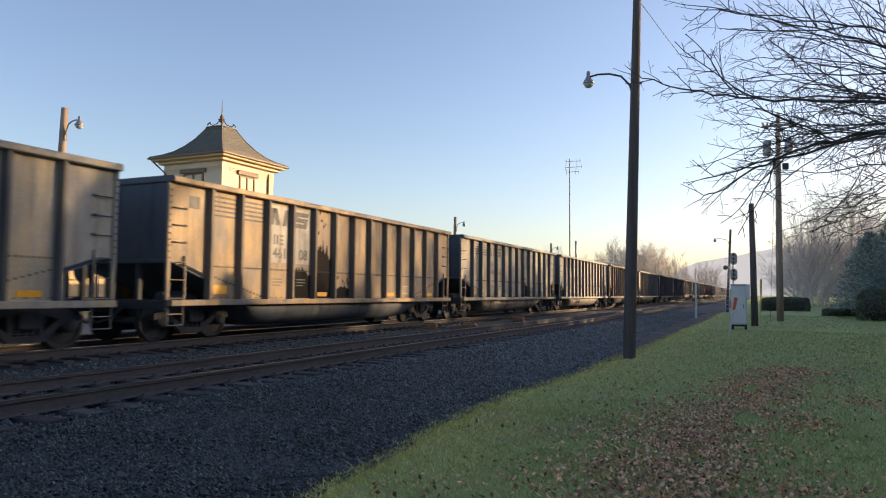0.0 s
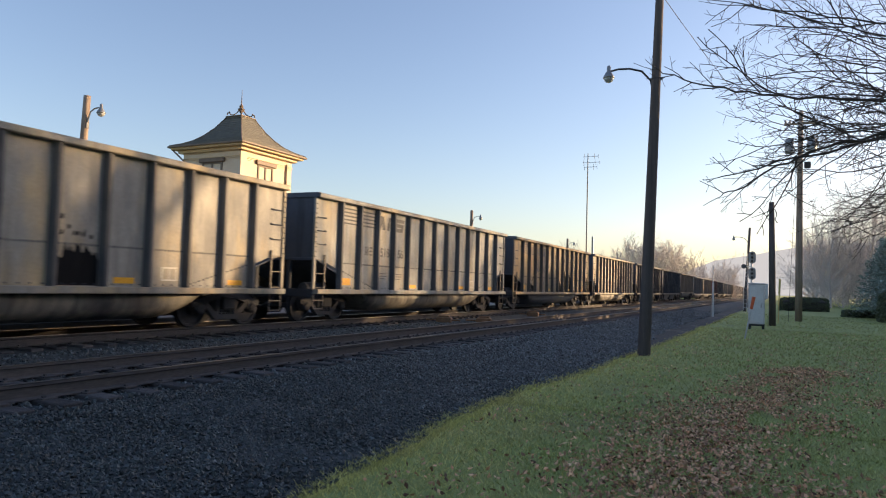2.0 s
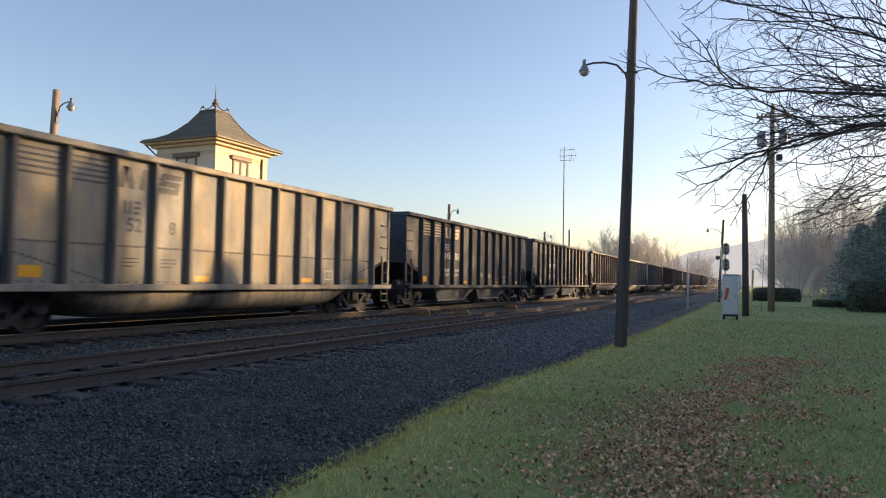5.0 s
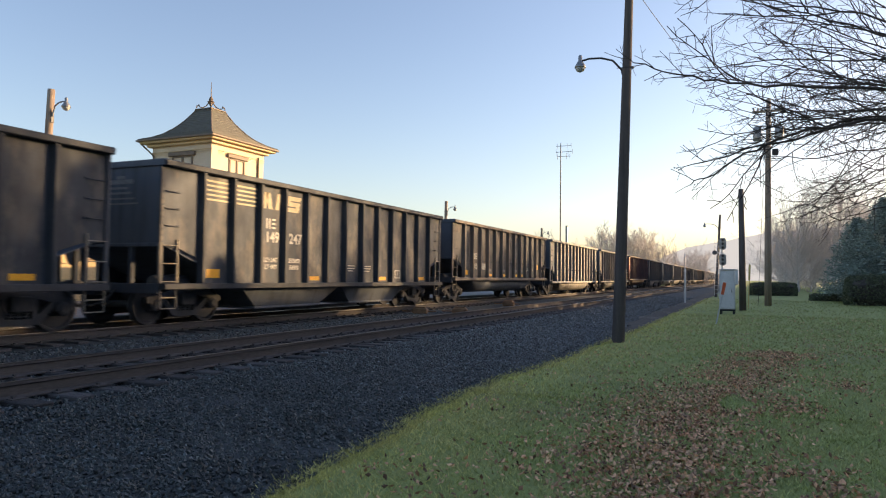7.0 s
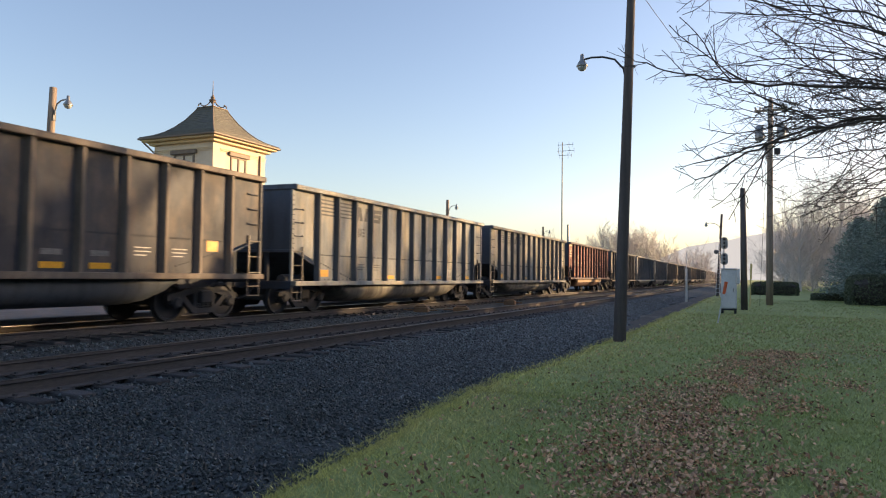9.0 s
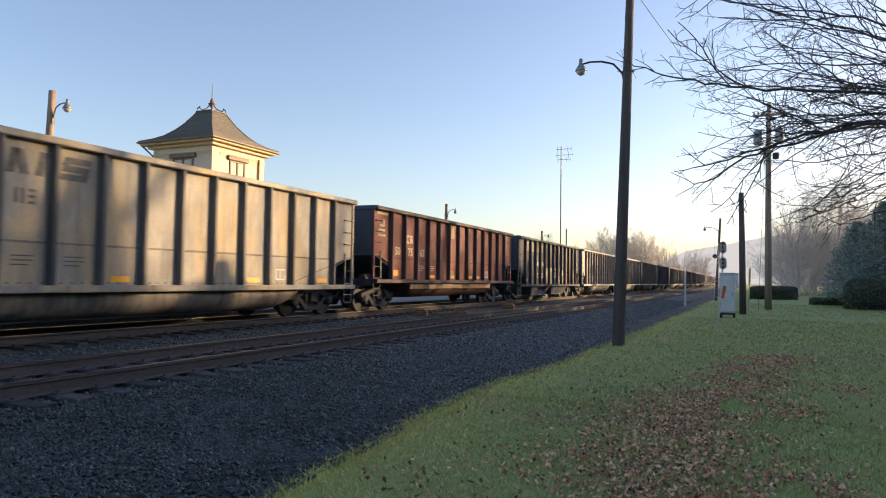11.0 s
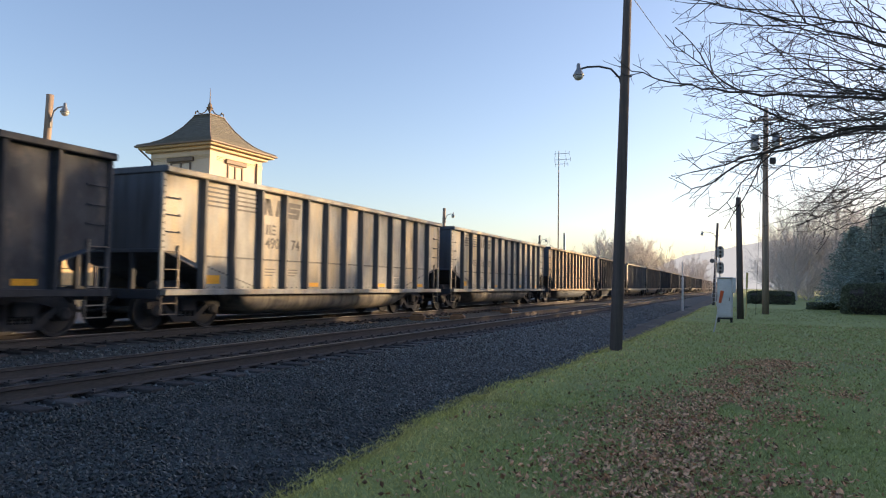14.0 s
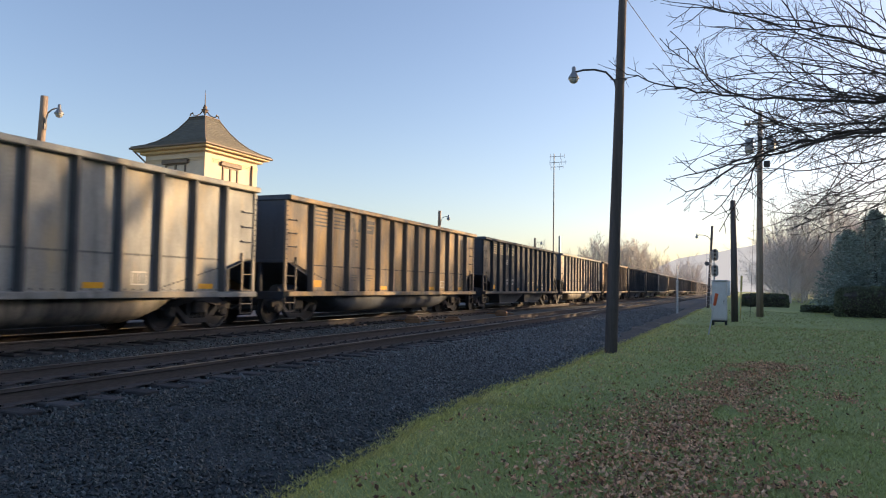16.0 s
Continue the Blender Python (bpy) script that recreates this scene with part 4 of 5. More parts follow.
# ---- platform and station behind the train ----
def build_platform():
    s = Shape().soft_box(-24.3, -15.4, -40, 130, 0.0, 0.47, 0.02)
    tagged(new("platform", s.mesh("platform", M_PLATFORM)), "low asphalt station platform behind the train", "platform", kind="structure")


def window_at(parent, w, h, m, hood=True):
    """A sash window in its own plane: x along the wall, y outwards, z up."""
    win = part("window", Shape().box(-w / 2, w / 2, -0.10, -0.04, 0, h), M_GLASSDARK, parent, "dark sash window", at=m)
    fr = Shape()
    for a, b, c, d in ((-w / 2 - 0.1, -w / 2, -0.05, h + 0.05), (w / 2, w / 2 + 0.1, -0.05, h + 0.05), (-w / 2, w / 2, -0.08, 0.0), (-w / 2, w / 2, h, h + 0.08), (-0.05, 0.05, 0, h), (-w / 2, w / 2, h * 0.5 - 0.03, h * 0.5 + 0.03)):
        fr.box(a, b, -0.06, 0.05, c, d)
    part("window_frame", fr, M_TRIM, win)
    if hood:
        part("window_hood", Shape().soft_box(-w / 2 - 0.28, w / 2 + 0.28, -0.02, 0.14, h + 0.08, h + 0.30, 0.02), M_TRIM, win, "projecting brown window hood")
    return win


def build_tower():
    tower = thing("station_tower", "pale yellow station tower with a flared slate roof", "tower", at=pose(-26.76, 29.0, 0.4, 0, 0, -0.7))
    W, E, EZ = 2.02, 2.56, 8.0
    wall = Shape()
    for x0, x1, y0, y1 in ((-W, W, -W, -W + 0.25), (-W, W, W - 0.25, W), (-W, -W + 0.25, -W + 0.25, W - 0.25), (W - 0.25, W, -W + 0.25, W - 0.25)):
        wall.box(x0, x1, y0, y1, 0, EZ - 0.12)
    part("wall", wall, M_WALL, tower)
    for k, z in enumerate((EZ - 0.62, EZ - 0.54, EZ - 0.46)):
        o = 0.02 + 0.012 * k
        m = Shape()
        for a in ((-W - o, W + o, -W - o, -W - 0.002), (W + 0.002, W + o, -W + 0.5, W + o)):
            m.box(a[0], a[1], a[2], a[3], z, z + 0.03)
        part("moulding", m, M_CREAM, tower)
    prof = [(E, 0.0), (E, 0.06), (2.10, 0.23), (1.70, 0.46), (1.32, 0.80), (0.95, 1.24), (0.62, 1.76), (0.54, 1.92)]
    rings = []
    for r, h in prof:
        rings.append([(a * r, b * r, EZ + 0.16 + h) for a, b in ((-1, -1), (1, -1), (1, 1), (-1, 1))])
    roof = Shape().loft(rings)
    rf = part("roof", roof, M_SLATE, tower, "flared grey slate roof")
    rows = Shape()
    for a, b in zip(prof[1:], prof[2:]):
        for k in range(4):
            t0 = k / 4
            r0, h0 = a[0] + (b[0] - a[0]) * t0, a[1] + (b[1] - a[1]) * t0
            z = EZ + 0.16 + h0
            for x0, x1, y0, y1 in ((-r0, r0, -r0 - 0.012, -r0 + 0.01), (r0 - 0.01, r0 + 0.012, -r0, r0)):
                rows.box(x0, x1, y0, y1, z - 0.005, z + 0.018)
    tagged(part("slate_edging", rows, M_SLATE, rf), kind="stuff")
    hips = Shape()
    for a, b in ((-1, -1), (1, -1), (1, 1), (-1, 1)):
        hips.tube([(a * r, b * r, EZ + 0.17 + h) for r, h in prof[1:]], 0.035, 6)
    part("hip_ridge", hips, M_TRIM, rf)
    part("cornice", Shape().soft_box(-E + 0.06, E - 0.06, -E + 0.06, E - 0.06, EZ + 0.0, EZ + 0.155, 0.03), M_CREAM, tower, "cream boxed eaves")
    part("soffit", Shape().soft_box(-W - 0.22, W + 0.22, -W - 0.22, W + 0.22, EZ - 0.16, EZ - 0.002, 0.03), M_CREAM, tower)
    g = Shape()
    for x0, x1, y0, y1 in ((-E - 0.07, E + 0.07, -E - 0.07, -E), (-E - 0.07, E + 0.07, E, E + 0.07), (-E - 0.07, -E, -E, E), (E, E + 0.07, -E, E)):
        g.soft_box(x0, x1, y0, y1, EZ + 0.10, EZ + 0.20, 0.015)
    part("gutter", g, M_TRIM, tower)
    top = EZ + 0.16 + 1.92
    part("roof_cap", Shape().soft_box(-0.58, 0.58, -0.58, 0.58, top, top + 0.06, 0.015), M_TRIM, tower)
    fin = Shape()
    for a, b in ((-1, -1), (1, -1), (1, 1), (-1, 1)):
        pts = [(0.52, 0.10), (0.50, 0.22), (0.44, 0.24), (0.40, 0.16), (0.30, 0.14), (0.18, 0.24), (0.10, 0.40), (0.06, 0.55)]
        fin.tube([(a * r, b * r, top + 0.02 + h) for r, h in pts], [0.03, 0.04, 0.035, 0.03, 0.03, 0.03, 0.035, 0.035], 6)
        fin.lathe([(0.0, 0), (0.045, 0.02), (0.05, 0.06), (0.0, 0.1)], "z", (a * 0.44, b * 0.44, top + 0.24), 8)
    fin.lathe([(0.05, 0.3), (0.16, 0.48), (0.20, 0.52), (0.10, 0.58), (0.12, 0.66), (0.07, 0.76), (0.03, 0.82), (0.02, 1.2), (0.008, 1.62)], "z", (0, 0, top), 10)
    part("finial", fin, M_TRIM, tower, "wrought finial with scrolls and a spike")
    window_at(tower, 1.0, 1.6, pose(W, -0.15, EZ - 2.4, 0, 0, -90))
    window_at(tower, 1.2, 1.5, pose(0.1, -W, EZ - 2.3, 0, 0, 180))
    for z in (2.6,):
        window_at(tower, 0.95, 1.6, pose(W, -0.05, z - 1.0, 0, 0, -90))
    part("downpipe", Shape().tube([(-E + 0.1, -E + 0.1, EZ + 0.05), (-E + 0.25, -E + 0.35, EZ - 0.2), (-W + 0.12, -W - 0.06, EZ - 0.6), (-W + 0.12, -W - 0.06, 0.1)], 0.045, 8), M_TRIM, tower)
    part("downpipe", Shape().tube([(W + 0.06, W - 0.5, EZ - 0.35), (W + 0.06, W - 0.5, 0.1)], 0.045, 8), M_TRIM, tower)


def build_station():
    st = thing("station_building", "low pale yellow station building beside the platform", "building", at=pose(-28.2, 17.4, 0.4, 0, 0, -2))
    x0, x1, y0, y1, h = -3.6, 3.6, -8.5, 9.3, 4.0
    wall = Shape()
    for a in ((x0, x1, y0, y0 + 0.25), (x0, x1, y1 - 0.25, y1), (x0, x0 + 0.25, y0 + 0.25, y1 - 0.25), (x1 - 0.25, x1, y0 + 0.25, y1 - 0.25)):
        wall.box(*a, 0, h)
    part("wall", wall, M_OCHRE, st)
    roof = Shape().loft([[(x0 - 0.6, y0 - 0.6, h), (x1 + 0.6, y0 - 0.6, h), (x1 + 0.6, y1, h), (x0 - 0.6, y1, h)], [(-0.2, y0 + 3, h + 1.9), (0.2, y0 + 3, h + 1.9), (0.2, y1, h + 1.9), (-0.2, y1, h + 1.9)]])
    part("roof", roof, M_SLATE, st)
    part("fascia", Shape().box(x1 + 0.6, x1 + 0.66, y0 - 0.6, y1, h - 0.12, h + 0.08), M_TRIM, st)
    for y in (-6, -3, 3, 6):
        window_at(st, 1.0, 1.7, pose(x1, y, 0.9, 0, 0, -90))


# ---- poles, lamps, signals ----
def lamp_head(parent, x, y, z):
    """A gooseneck street lamp's head hanging at (x, y, z): its neck."""
    head = part("lamp_head", Shape().lathe([(0.03, 0.32), (0.05, 0.29), (0.055, 0.17), (0.08, 0.13), (0.14, 0.03), (0.15, -0.01), (0.13, -0.02)], "z", (x, y, z), 14), M_GALV, parent, "grey metal lamp hood", smooth=True)
    part("lamp_glass", Shape().lathe([(0.13, -0.02), (0.12, -0.05), (0.09, -0.10), (0.04, -0.125), (0.0, -0.13)], "z", (x, y, z), 14), M_BRANCHGLASS, head, "clear ribbed glass bowl", smooth=True)
    return head


def build_street_lamp(x, y, height, lean, arm_z, reach, mat, label, r=0.13, head=True, z0=0.0, taper=0.22):
    """A wooden pole with a curved arm; reach < 0 towards the tracks."""
    lamp = thing("street_lamp", label, "lamp post", at=pose(x, y, z0))
    n = 9
    pts = [(lean * k / (n - 1), 0, height * k / (n - 1)) for k in range(n)]
    part("pole", Shape().tube([(0, 0, -0.3)] + pts, [r * 1.02] + [r * (1 - taper * k / (n - 1)) for k in range(n)], 14), mat, lamp, smooth=True)
    ax = lean * arm_z / height
    s = 1 if reach > 0 else -1
    a = abs(reach)
    arm = [(ax + s * 0.10, 0, arm_z - 0.38), (ax + s * 0.14, 0, arm_z - 0.20), (ax + s * 0.30 * a, 0, arm_z + 0.06), (ax + s * 0.55 * a, 0, arm_z + 0.16), (ax + s * 0.8 * a, 0, arm_z + 0.18), (ax + s * a, 0, arm_z + 0.14)]
    part("arm", Shape().tube(arm, 0.026, 8), M_BLACKMETAL if mat is M_WOODDARK else M_GALV, lamp, "curved steel arm", smooth=True)
    br = Shape().box(ax + s * 0.06 - 0.06, ax + s * 0.06 + 0.08, -0.05, 0.05, arm_z - 0.5, arm_z - 0.3).box(ax - 0.16, ax + 0.16, -0.02, 0.02, arm_z - 0.2, arm_z - 0.16)
    part("bracket", br, M_DARKSTEEL, lamp)
    if head:
        lamp_head(lamp, ax + s * a, 0, arm_z - 0.02)
    return lamp


def build_poles():
    build_street_lamp(-2.98, 17.74, 9.6, 0.29, 7.13, -1.2, M_WOODDARK, "dark creosoted wooden lamp pole at the lawn's edge", 0.16, taper=0.38)
    for y, h in ((15.9, 7.84), (50.1, 7.6), (78.0, 7.4)):
        build_street_lamp(-22.0, y, h - 0.4, 0.12 if y > 20 else 0.3, h - 1.05, 0.78, M_WOOD, "weathered wooden platform lamp pole", 0.15, z0=0.4)
    build_street_lamp(-2.66, 68.45, 7.6, 0.4, 6.6, -1.3, M_WOODDARK, "slim dark lamp pole beside the signal", 0.13)
    up = thing("utility_pole", "tall brown wooden utility pole with transformers", "utility pole", at=pose(1.2, 48.4, 0))
    part("pole", Shape().tube([(0, 0, -0.3), (0.02, 0, 4), (0.06, 0, 9), (0.12, 0, 13.2)], [0.21, 0.2, 0.17, 0.13], 14), M_WOOD, up, smooth=True)
    part("crossarm", Shape().soft_box(-0.85, 1.05, -0.06, 0.06, 12.35, 12.49, 0.01), M_WOOD, up)
    for x in (-0.75, -0.5, 0.75, 0.95):
        part("insulator", Shape().lathe([(0.02, 12.49), (0.06, 12.52), (0.045, 12.6), (0.06, 12.64), (0.02, 12.7)], "z", (x, 0, 0), 8), M_GALV, up)
    for x in (-0.55, 0.72):
        part("transformer", Shape().lathe([(0.0, 10.5), (0.24, 10.52), (0.26, 10.6), (0.26, 11.35), (0.2, 11.43), (0.05, 11.5)], "z", (x, -0.1, 0), 16), M_GALV, up, "grey transformer can", smooth=True)
        part("bracket", Shape().box(min(0, x), max(0, x), -0.04, 0.0, 10.9, 11.0), M_GALV, up)
    part("junction_box", Shape().soft_box(0.3, 0.66, -0.2, 0.05, 9.55, 9.95, 0.02), M_BLACKMETAL, up)
    st = thing("stub_pole", "short dark wooden pole beside the relay cabinet", "utility pole", at=pose(-0.22, 39.5, 0))
    part("pole", Shape().tube([(0, 0, -0.3), (-0.02, 0, 3), (-0.06, 0, 6.4)], [0.17, 0.16, 0.13], 14), M_WOODDARK, st, smooth=True)
    part("meter_box", Shape().soft_box(-0.75, -0.2, -0.22, 0.02, 1.35, 2.15, 0.02), M_SILVER, st, "grey meter box")
    part("cable_loop", Shape().tube([(0.12, -0.1, 6.0), (0.2, -0.14, 5.7), (0.1, -0.15, 5.5), (0.22, -0.12, 5.3)], 0.025, 6), M_WIRE, st)
    mast = thing("radio_mast", "thin steel radio mast with crossbar antennas", "mast", at=pose(-22.7, 90, 0.3))
    part("mast_tube", Shape().tube([(0, 0, -0.4), (0, 0, 12), (0, 0, 19.3)], [0.1, 0.08, 0.06], 8), M_DARKSTEEL, mast)
    for z, w in ((18.9, 1.6), (18.1, 1.8), (17.5, 1.4)):
        part("antenna", Shape().tube([(-0.75 * w * 0.5, 0, z), (w * 0.9, 0, z)], 0.03, 6).tube([(w * 0.55, 0, z - 0.4), (w * 0.55, 0, z + 0.4)], 0.02, 6).tube([(w * 0.88, 0, z - 0.3), (w * 0.88, 0, z + 0.3)], 0.02, 6).tube([(-0.3 * w, 0, z - 0.4), (-0.3 * w, 0, z + 0.4)], 0.02, 6), M_DARKSTEEL, mast)
    pl = thing("grey_post", "plain grey steel post beside the radio mast", "post", at=pose(-22.1, 91, 0.3))
    part("post_tube", Shape().tube([(0, 0, -0.4), (0, 0, 8.3)], 0.16, 10), M_GALV, pl)


def build_signal():
    sg = thing("railway_signal", "silver railway signal mast with weathered target heads", "railway signal", at=pose(-2.02, 66, 0))
    part("mast_tube", Shape().tube([(0, 0, -0.2), (0, 0, 5.3)], 0.08, 10), M_SILVER, sg)
    part("base", Shape().soft_box(-0.3, 0.3, -0.3, 0.3, -0.2, 0.35, 0.04), M_SILVER, sg)
    for z, x in ((4.78, 0.05), (3.38, 0.05)):
        back = [(0.3 * math.cos(a), 0.3 * math.sin(a) + (0.24 if math.sin(a) > 0 else -0.24)) for a in [2 * math.pi * k / 20 for k in range(20)]]
        hd = part("signal_head", Shape().prism([(x + p, z + q) for p, q in back], "y", -0.22, -0.18), M_GALV, sg, "weathered oval target plate")
        for k in (-0.33, 0, 0.33):
            part("hood", Shape().lathe([(0.10, -0.5), (0.11, -0.22), (0.09, -0.22), (0.08, -0.5)], "y", (x, 0, z + k), 12), M_DARKSTEEL, hd)
    small = part("signal_head", Shape().lathe([(0.2, -0.22), (0.2, -0.18), (0.02, -0.17)], "y", (-0.62, 0, 4.0), 16), M_DARKSTEEL, sg)
    part("bracket", Shape().box(-0.8, 0.1, -0.05, 0.0, 3.95, 4.03), M_SILVER, sg)
    lad = Shape()
    for x in (-0.65, -0.35):
        lad.tube([(x, 0.05, 0.2), (x, 0.05, 5.2)], 0.02, 5)
    for k in range(14):
        lad.tube([(-0.65, 0.05, 0.4 + 0.34 * k), (-0.35, 0.05, 0.4 + 0.34 * k)], 0.015, 5)
    part("ladder", lad, M_SILVER, sg)


def build_lineside():
    cab = thing("relay_cabinet", "silver relay cabinet on short legs in the grass", "cabinet", at=pose(-0.86, 35.2, 0))
    body = part("body", Shape().soft_box(-0.34, 0.34, -0.3, 0.4, 0.22, 2.05, 0.03), M_SILVER, cab)
    part("door", Shape().soft_box(-0.29, 0.29, -0.325, -0.302, 0.3, 1.93, 0.008), M_SILVER, cab)
    part("door_handle", Shape().tube([(0.2, -0.34, 1.0), (0.2, -0.38, 1.02), (0.2, -0.38, 1.14), (0.2, -0.34, 1.16)], 0.014, 6), M_BLACKMETAL, cab)
    part("lid", Shape().soft_box(-0.38, 0.38, -0.35, 0.45, 2.05, 2.11, 0.015), M_SILVER, cab)
    for x in (-0.28, 0.28):
        for y in (-0.22, 0.32):
            part("leg", Shape().box(x - 0.05, x + 0.05, y - 0.05, y + 0.05, -0.1, 0.22), M_BLACKMETAL, cab)
    part("base_frame", Shape().box(-0.34, 0.34, -0.3, 0.4, 0.14, 0.22), M_BLACKMETAL, cab)
    mk = thing("marker_stake", "leaning white stake with an orange top", "marker", at=pose(-1.04, 27.1, 0, 0, 11, 0))
    part("stake", Shape().tube([(0, 0, -0.2), (0, 0, 1.1)], 0.025, 8), M_SILVER, mk)
    part("orange_sleeve", Shape().tube([(0, 0, 1.08), (0, 0, 1.53)], [0.05, 0.06], 10), M_ORANGE, mk, "bright orange sleeve")
    yk = thing("marker_post", "slim yellow pipeline marker post", "marker", at=pose(0.05, 43.7, 0, 0, 2, 0))
    part("stake", Shape().tube([(0, 0, -0.2), (0, 0, 1.7)], 0.03, 8), M_YELPLASTIC, yk)
    part("yellow_sleeve", Shape().tube([(0, 0, 1.6), (0, 0, 2.5)], [0.055, 0.06], 10), M_YELPLASTIC, yk)
    wp = thing("white_post", "slim white painted post beside the ballast", "post", at=pose(-3.75, 48.0, 0))
    part("shaft", Shape().tube([(0, 0, -0.2), (0, 0, 2.2)], 0.065, 10), M_SILVER, wp)
    part("shaft_top", Shape().tube([(0, 0, 2.2), (0, 0, 3.3)], 0.035, 8), M_SILVER, wp)
    part("cap", Shape().lathe([(0.075, 2.15), (0.08, 2.2), (0.04, 2.26)], "z", sides=10), M_SILVER, wp)
    for i, (a, b, sag) in enumerate((((-2.78, 17.7, 9.3), (1.25, 48.4, 10.2), 0.5), ((1.3, 48.35, 10.0), (-0.26, 39.5, 6.2), 0.7), ((1.3, 48.4, 12.6), (30, 75, 12.4), 1.0), ((1.1, 48.4, 10.6), (0.6, 46.5, 0.0), 0.0))):
        pts = []
        for k in range(13):
            t = k / 12
            p = Vector(a).lerp(Vector(b), t)
            p.z -= sag * 4 * t * (1 - t)
            pts.append(p)
        part("overhead_wire", Shape().tube(pts, 0.012 if i else 0.009, 5), M_WIRE)
    for ob in scene.objects:
        if ob.name.startswith("overhead_wire"):
            tagged(ob, "thin black overhead cable between wooden poles", "cable", "overhead cables")


def build_track_fittings():
    # guessed shapes for three sunlit lumps; the sunlight is put into their orange
    for x, y in ((-11.18, 23.3), (-9.95, 24.2), (-10.75, 32.4)):
        f = thing("switch_rod_box", "small orange lump on the ties, sunlit tone in its colour", "track fitting", "track fittings", at=pose(x, y, 0.22, 0, 0, 12))
        part("housing", Shape().soft_box(-0.28, 0.28, -0.16, 0.16, -0.03, 0.2, 0.04), M_FITTING, f)
        part("cover", Shape().soft_box(-0.2, 0.2, -0.1, 0.1, 0.2, 0.25, 0.015), M_FITTING, f)
        part("rod", Shape().tube([(-0.7, 0, 0.08), (0.6, 0, 0.08)], 0.025, 6), M_FITTING, f)


build_track_fittings()
build_platform()
build_tower()
build_station()
build_poles()
build_signal()
build_lineside()


# ---- vegetation ----
def unit_random(rng):
    while True:
        v = Vector((rng.uniform(-1, 1), rng.uniform(-1, 1), rng.uniform(-1, 1)))
        if 0.05 < v.length < 1:
            return v.normalized()


def grow(shape, start, way, length, radius, level, rng, lift=0.15, sides=5, spread=0.8, tip=0.004, kids=6):
    """A bough with its twigs; level 0 has none."""
    n = 5 if level else 4
    pts, p, d = [Vector(start)], Vector(start), Vector(way).normalized()
    for k in range(n):
        d = (d + unit_random(rng) * 0.22 + Vector((0, 0, lift * 0.3))).normalized()
        p = p + d * (length / n)
        pts.append(p.copy())
    shape.tube(pts, [max(tip, radius * (1 - 0.75 * k / n)) for k in range(n + 1)], sides if level > 1 else 3)
    if not level:
        return
    for k in range(kids):
        t = 0.18 + 0.8 * (k + rng.random() * 0.8) / kids
        i = min(n - 1, int(t * n))
        q = pts[i].lerp(pts[i + 1], t * n - i)
        axis = (pts[i + 1] - pts[i]).normalized()
        side = axis.cross(unit_random(rng)).normalized()
        w = (axis + side * rng.uniform(0.5, 1.0) * spread).normalized()
        grow(shape, q, w, length * rng.uniform(0.38, 0.6), radius * 0.5 * (1 - 0.4 * t), level - 1, rng, lift, sides, spread, tip, kids - 1 if kids > 3 else 3)


def shoot(shape, start, way, flat, length, radius, level, rng):
    """A zigzag shoot with side shoots on alternate sides and a bud at its tip."""
    n = max(2, int(length / (0.13, 0.10, 0.13, 0.19)[level]))
    p, d = Vector(start), Vector(way).normalized()
    pts, nodes, sign = [p.copy()], [], rng.choice((-1, 1))
    for k in range(n):
        d = (d + unit_random(rng) * 0.17 + Vector((-0.02, 0, 0.035))).normalized()
        p = p + d * (length / n)
        pts.append(p.copy())
        nodes.append((p.copy(), d.copy()))
    end = radius * (0.55 if level else 0.8)
    radii = [radius + (end - radius) * k / n for k in range(n + 1)]
    pts.append(p + d * 0.012)
    pts.append(p + d * 0.03)
    shape.tube(pts, radii + [end * 1.7, end * 0.5], 3 if level < 2 else 5)
    if not level:
        return
    for k, (q, e) in enumerate(nodes[:-1]):
        if rng.random() < 0.14:
            continue
        sign = -sign
        side = (e.cross(flat).normalized() * sign + unit_random(rng) * 0.55).normalized()
        a = rng.uniform(0.55, 1.05)
        w = e * math.cos(a) + side * math.sin(a)
        left = length * (1 - (k + 1) / n)
        if level > 1:
            size = (0.14 + 0.42 * left) * rng.uniform(0.5, 1.15)
        else:
            size = rng.uniform(0.05, 0.15)
        shoot(shape, q, w, flat, size, radius * (0.66 if level > 1 else 0.8), level - 1, rng)


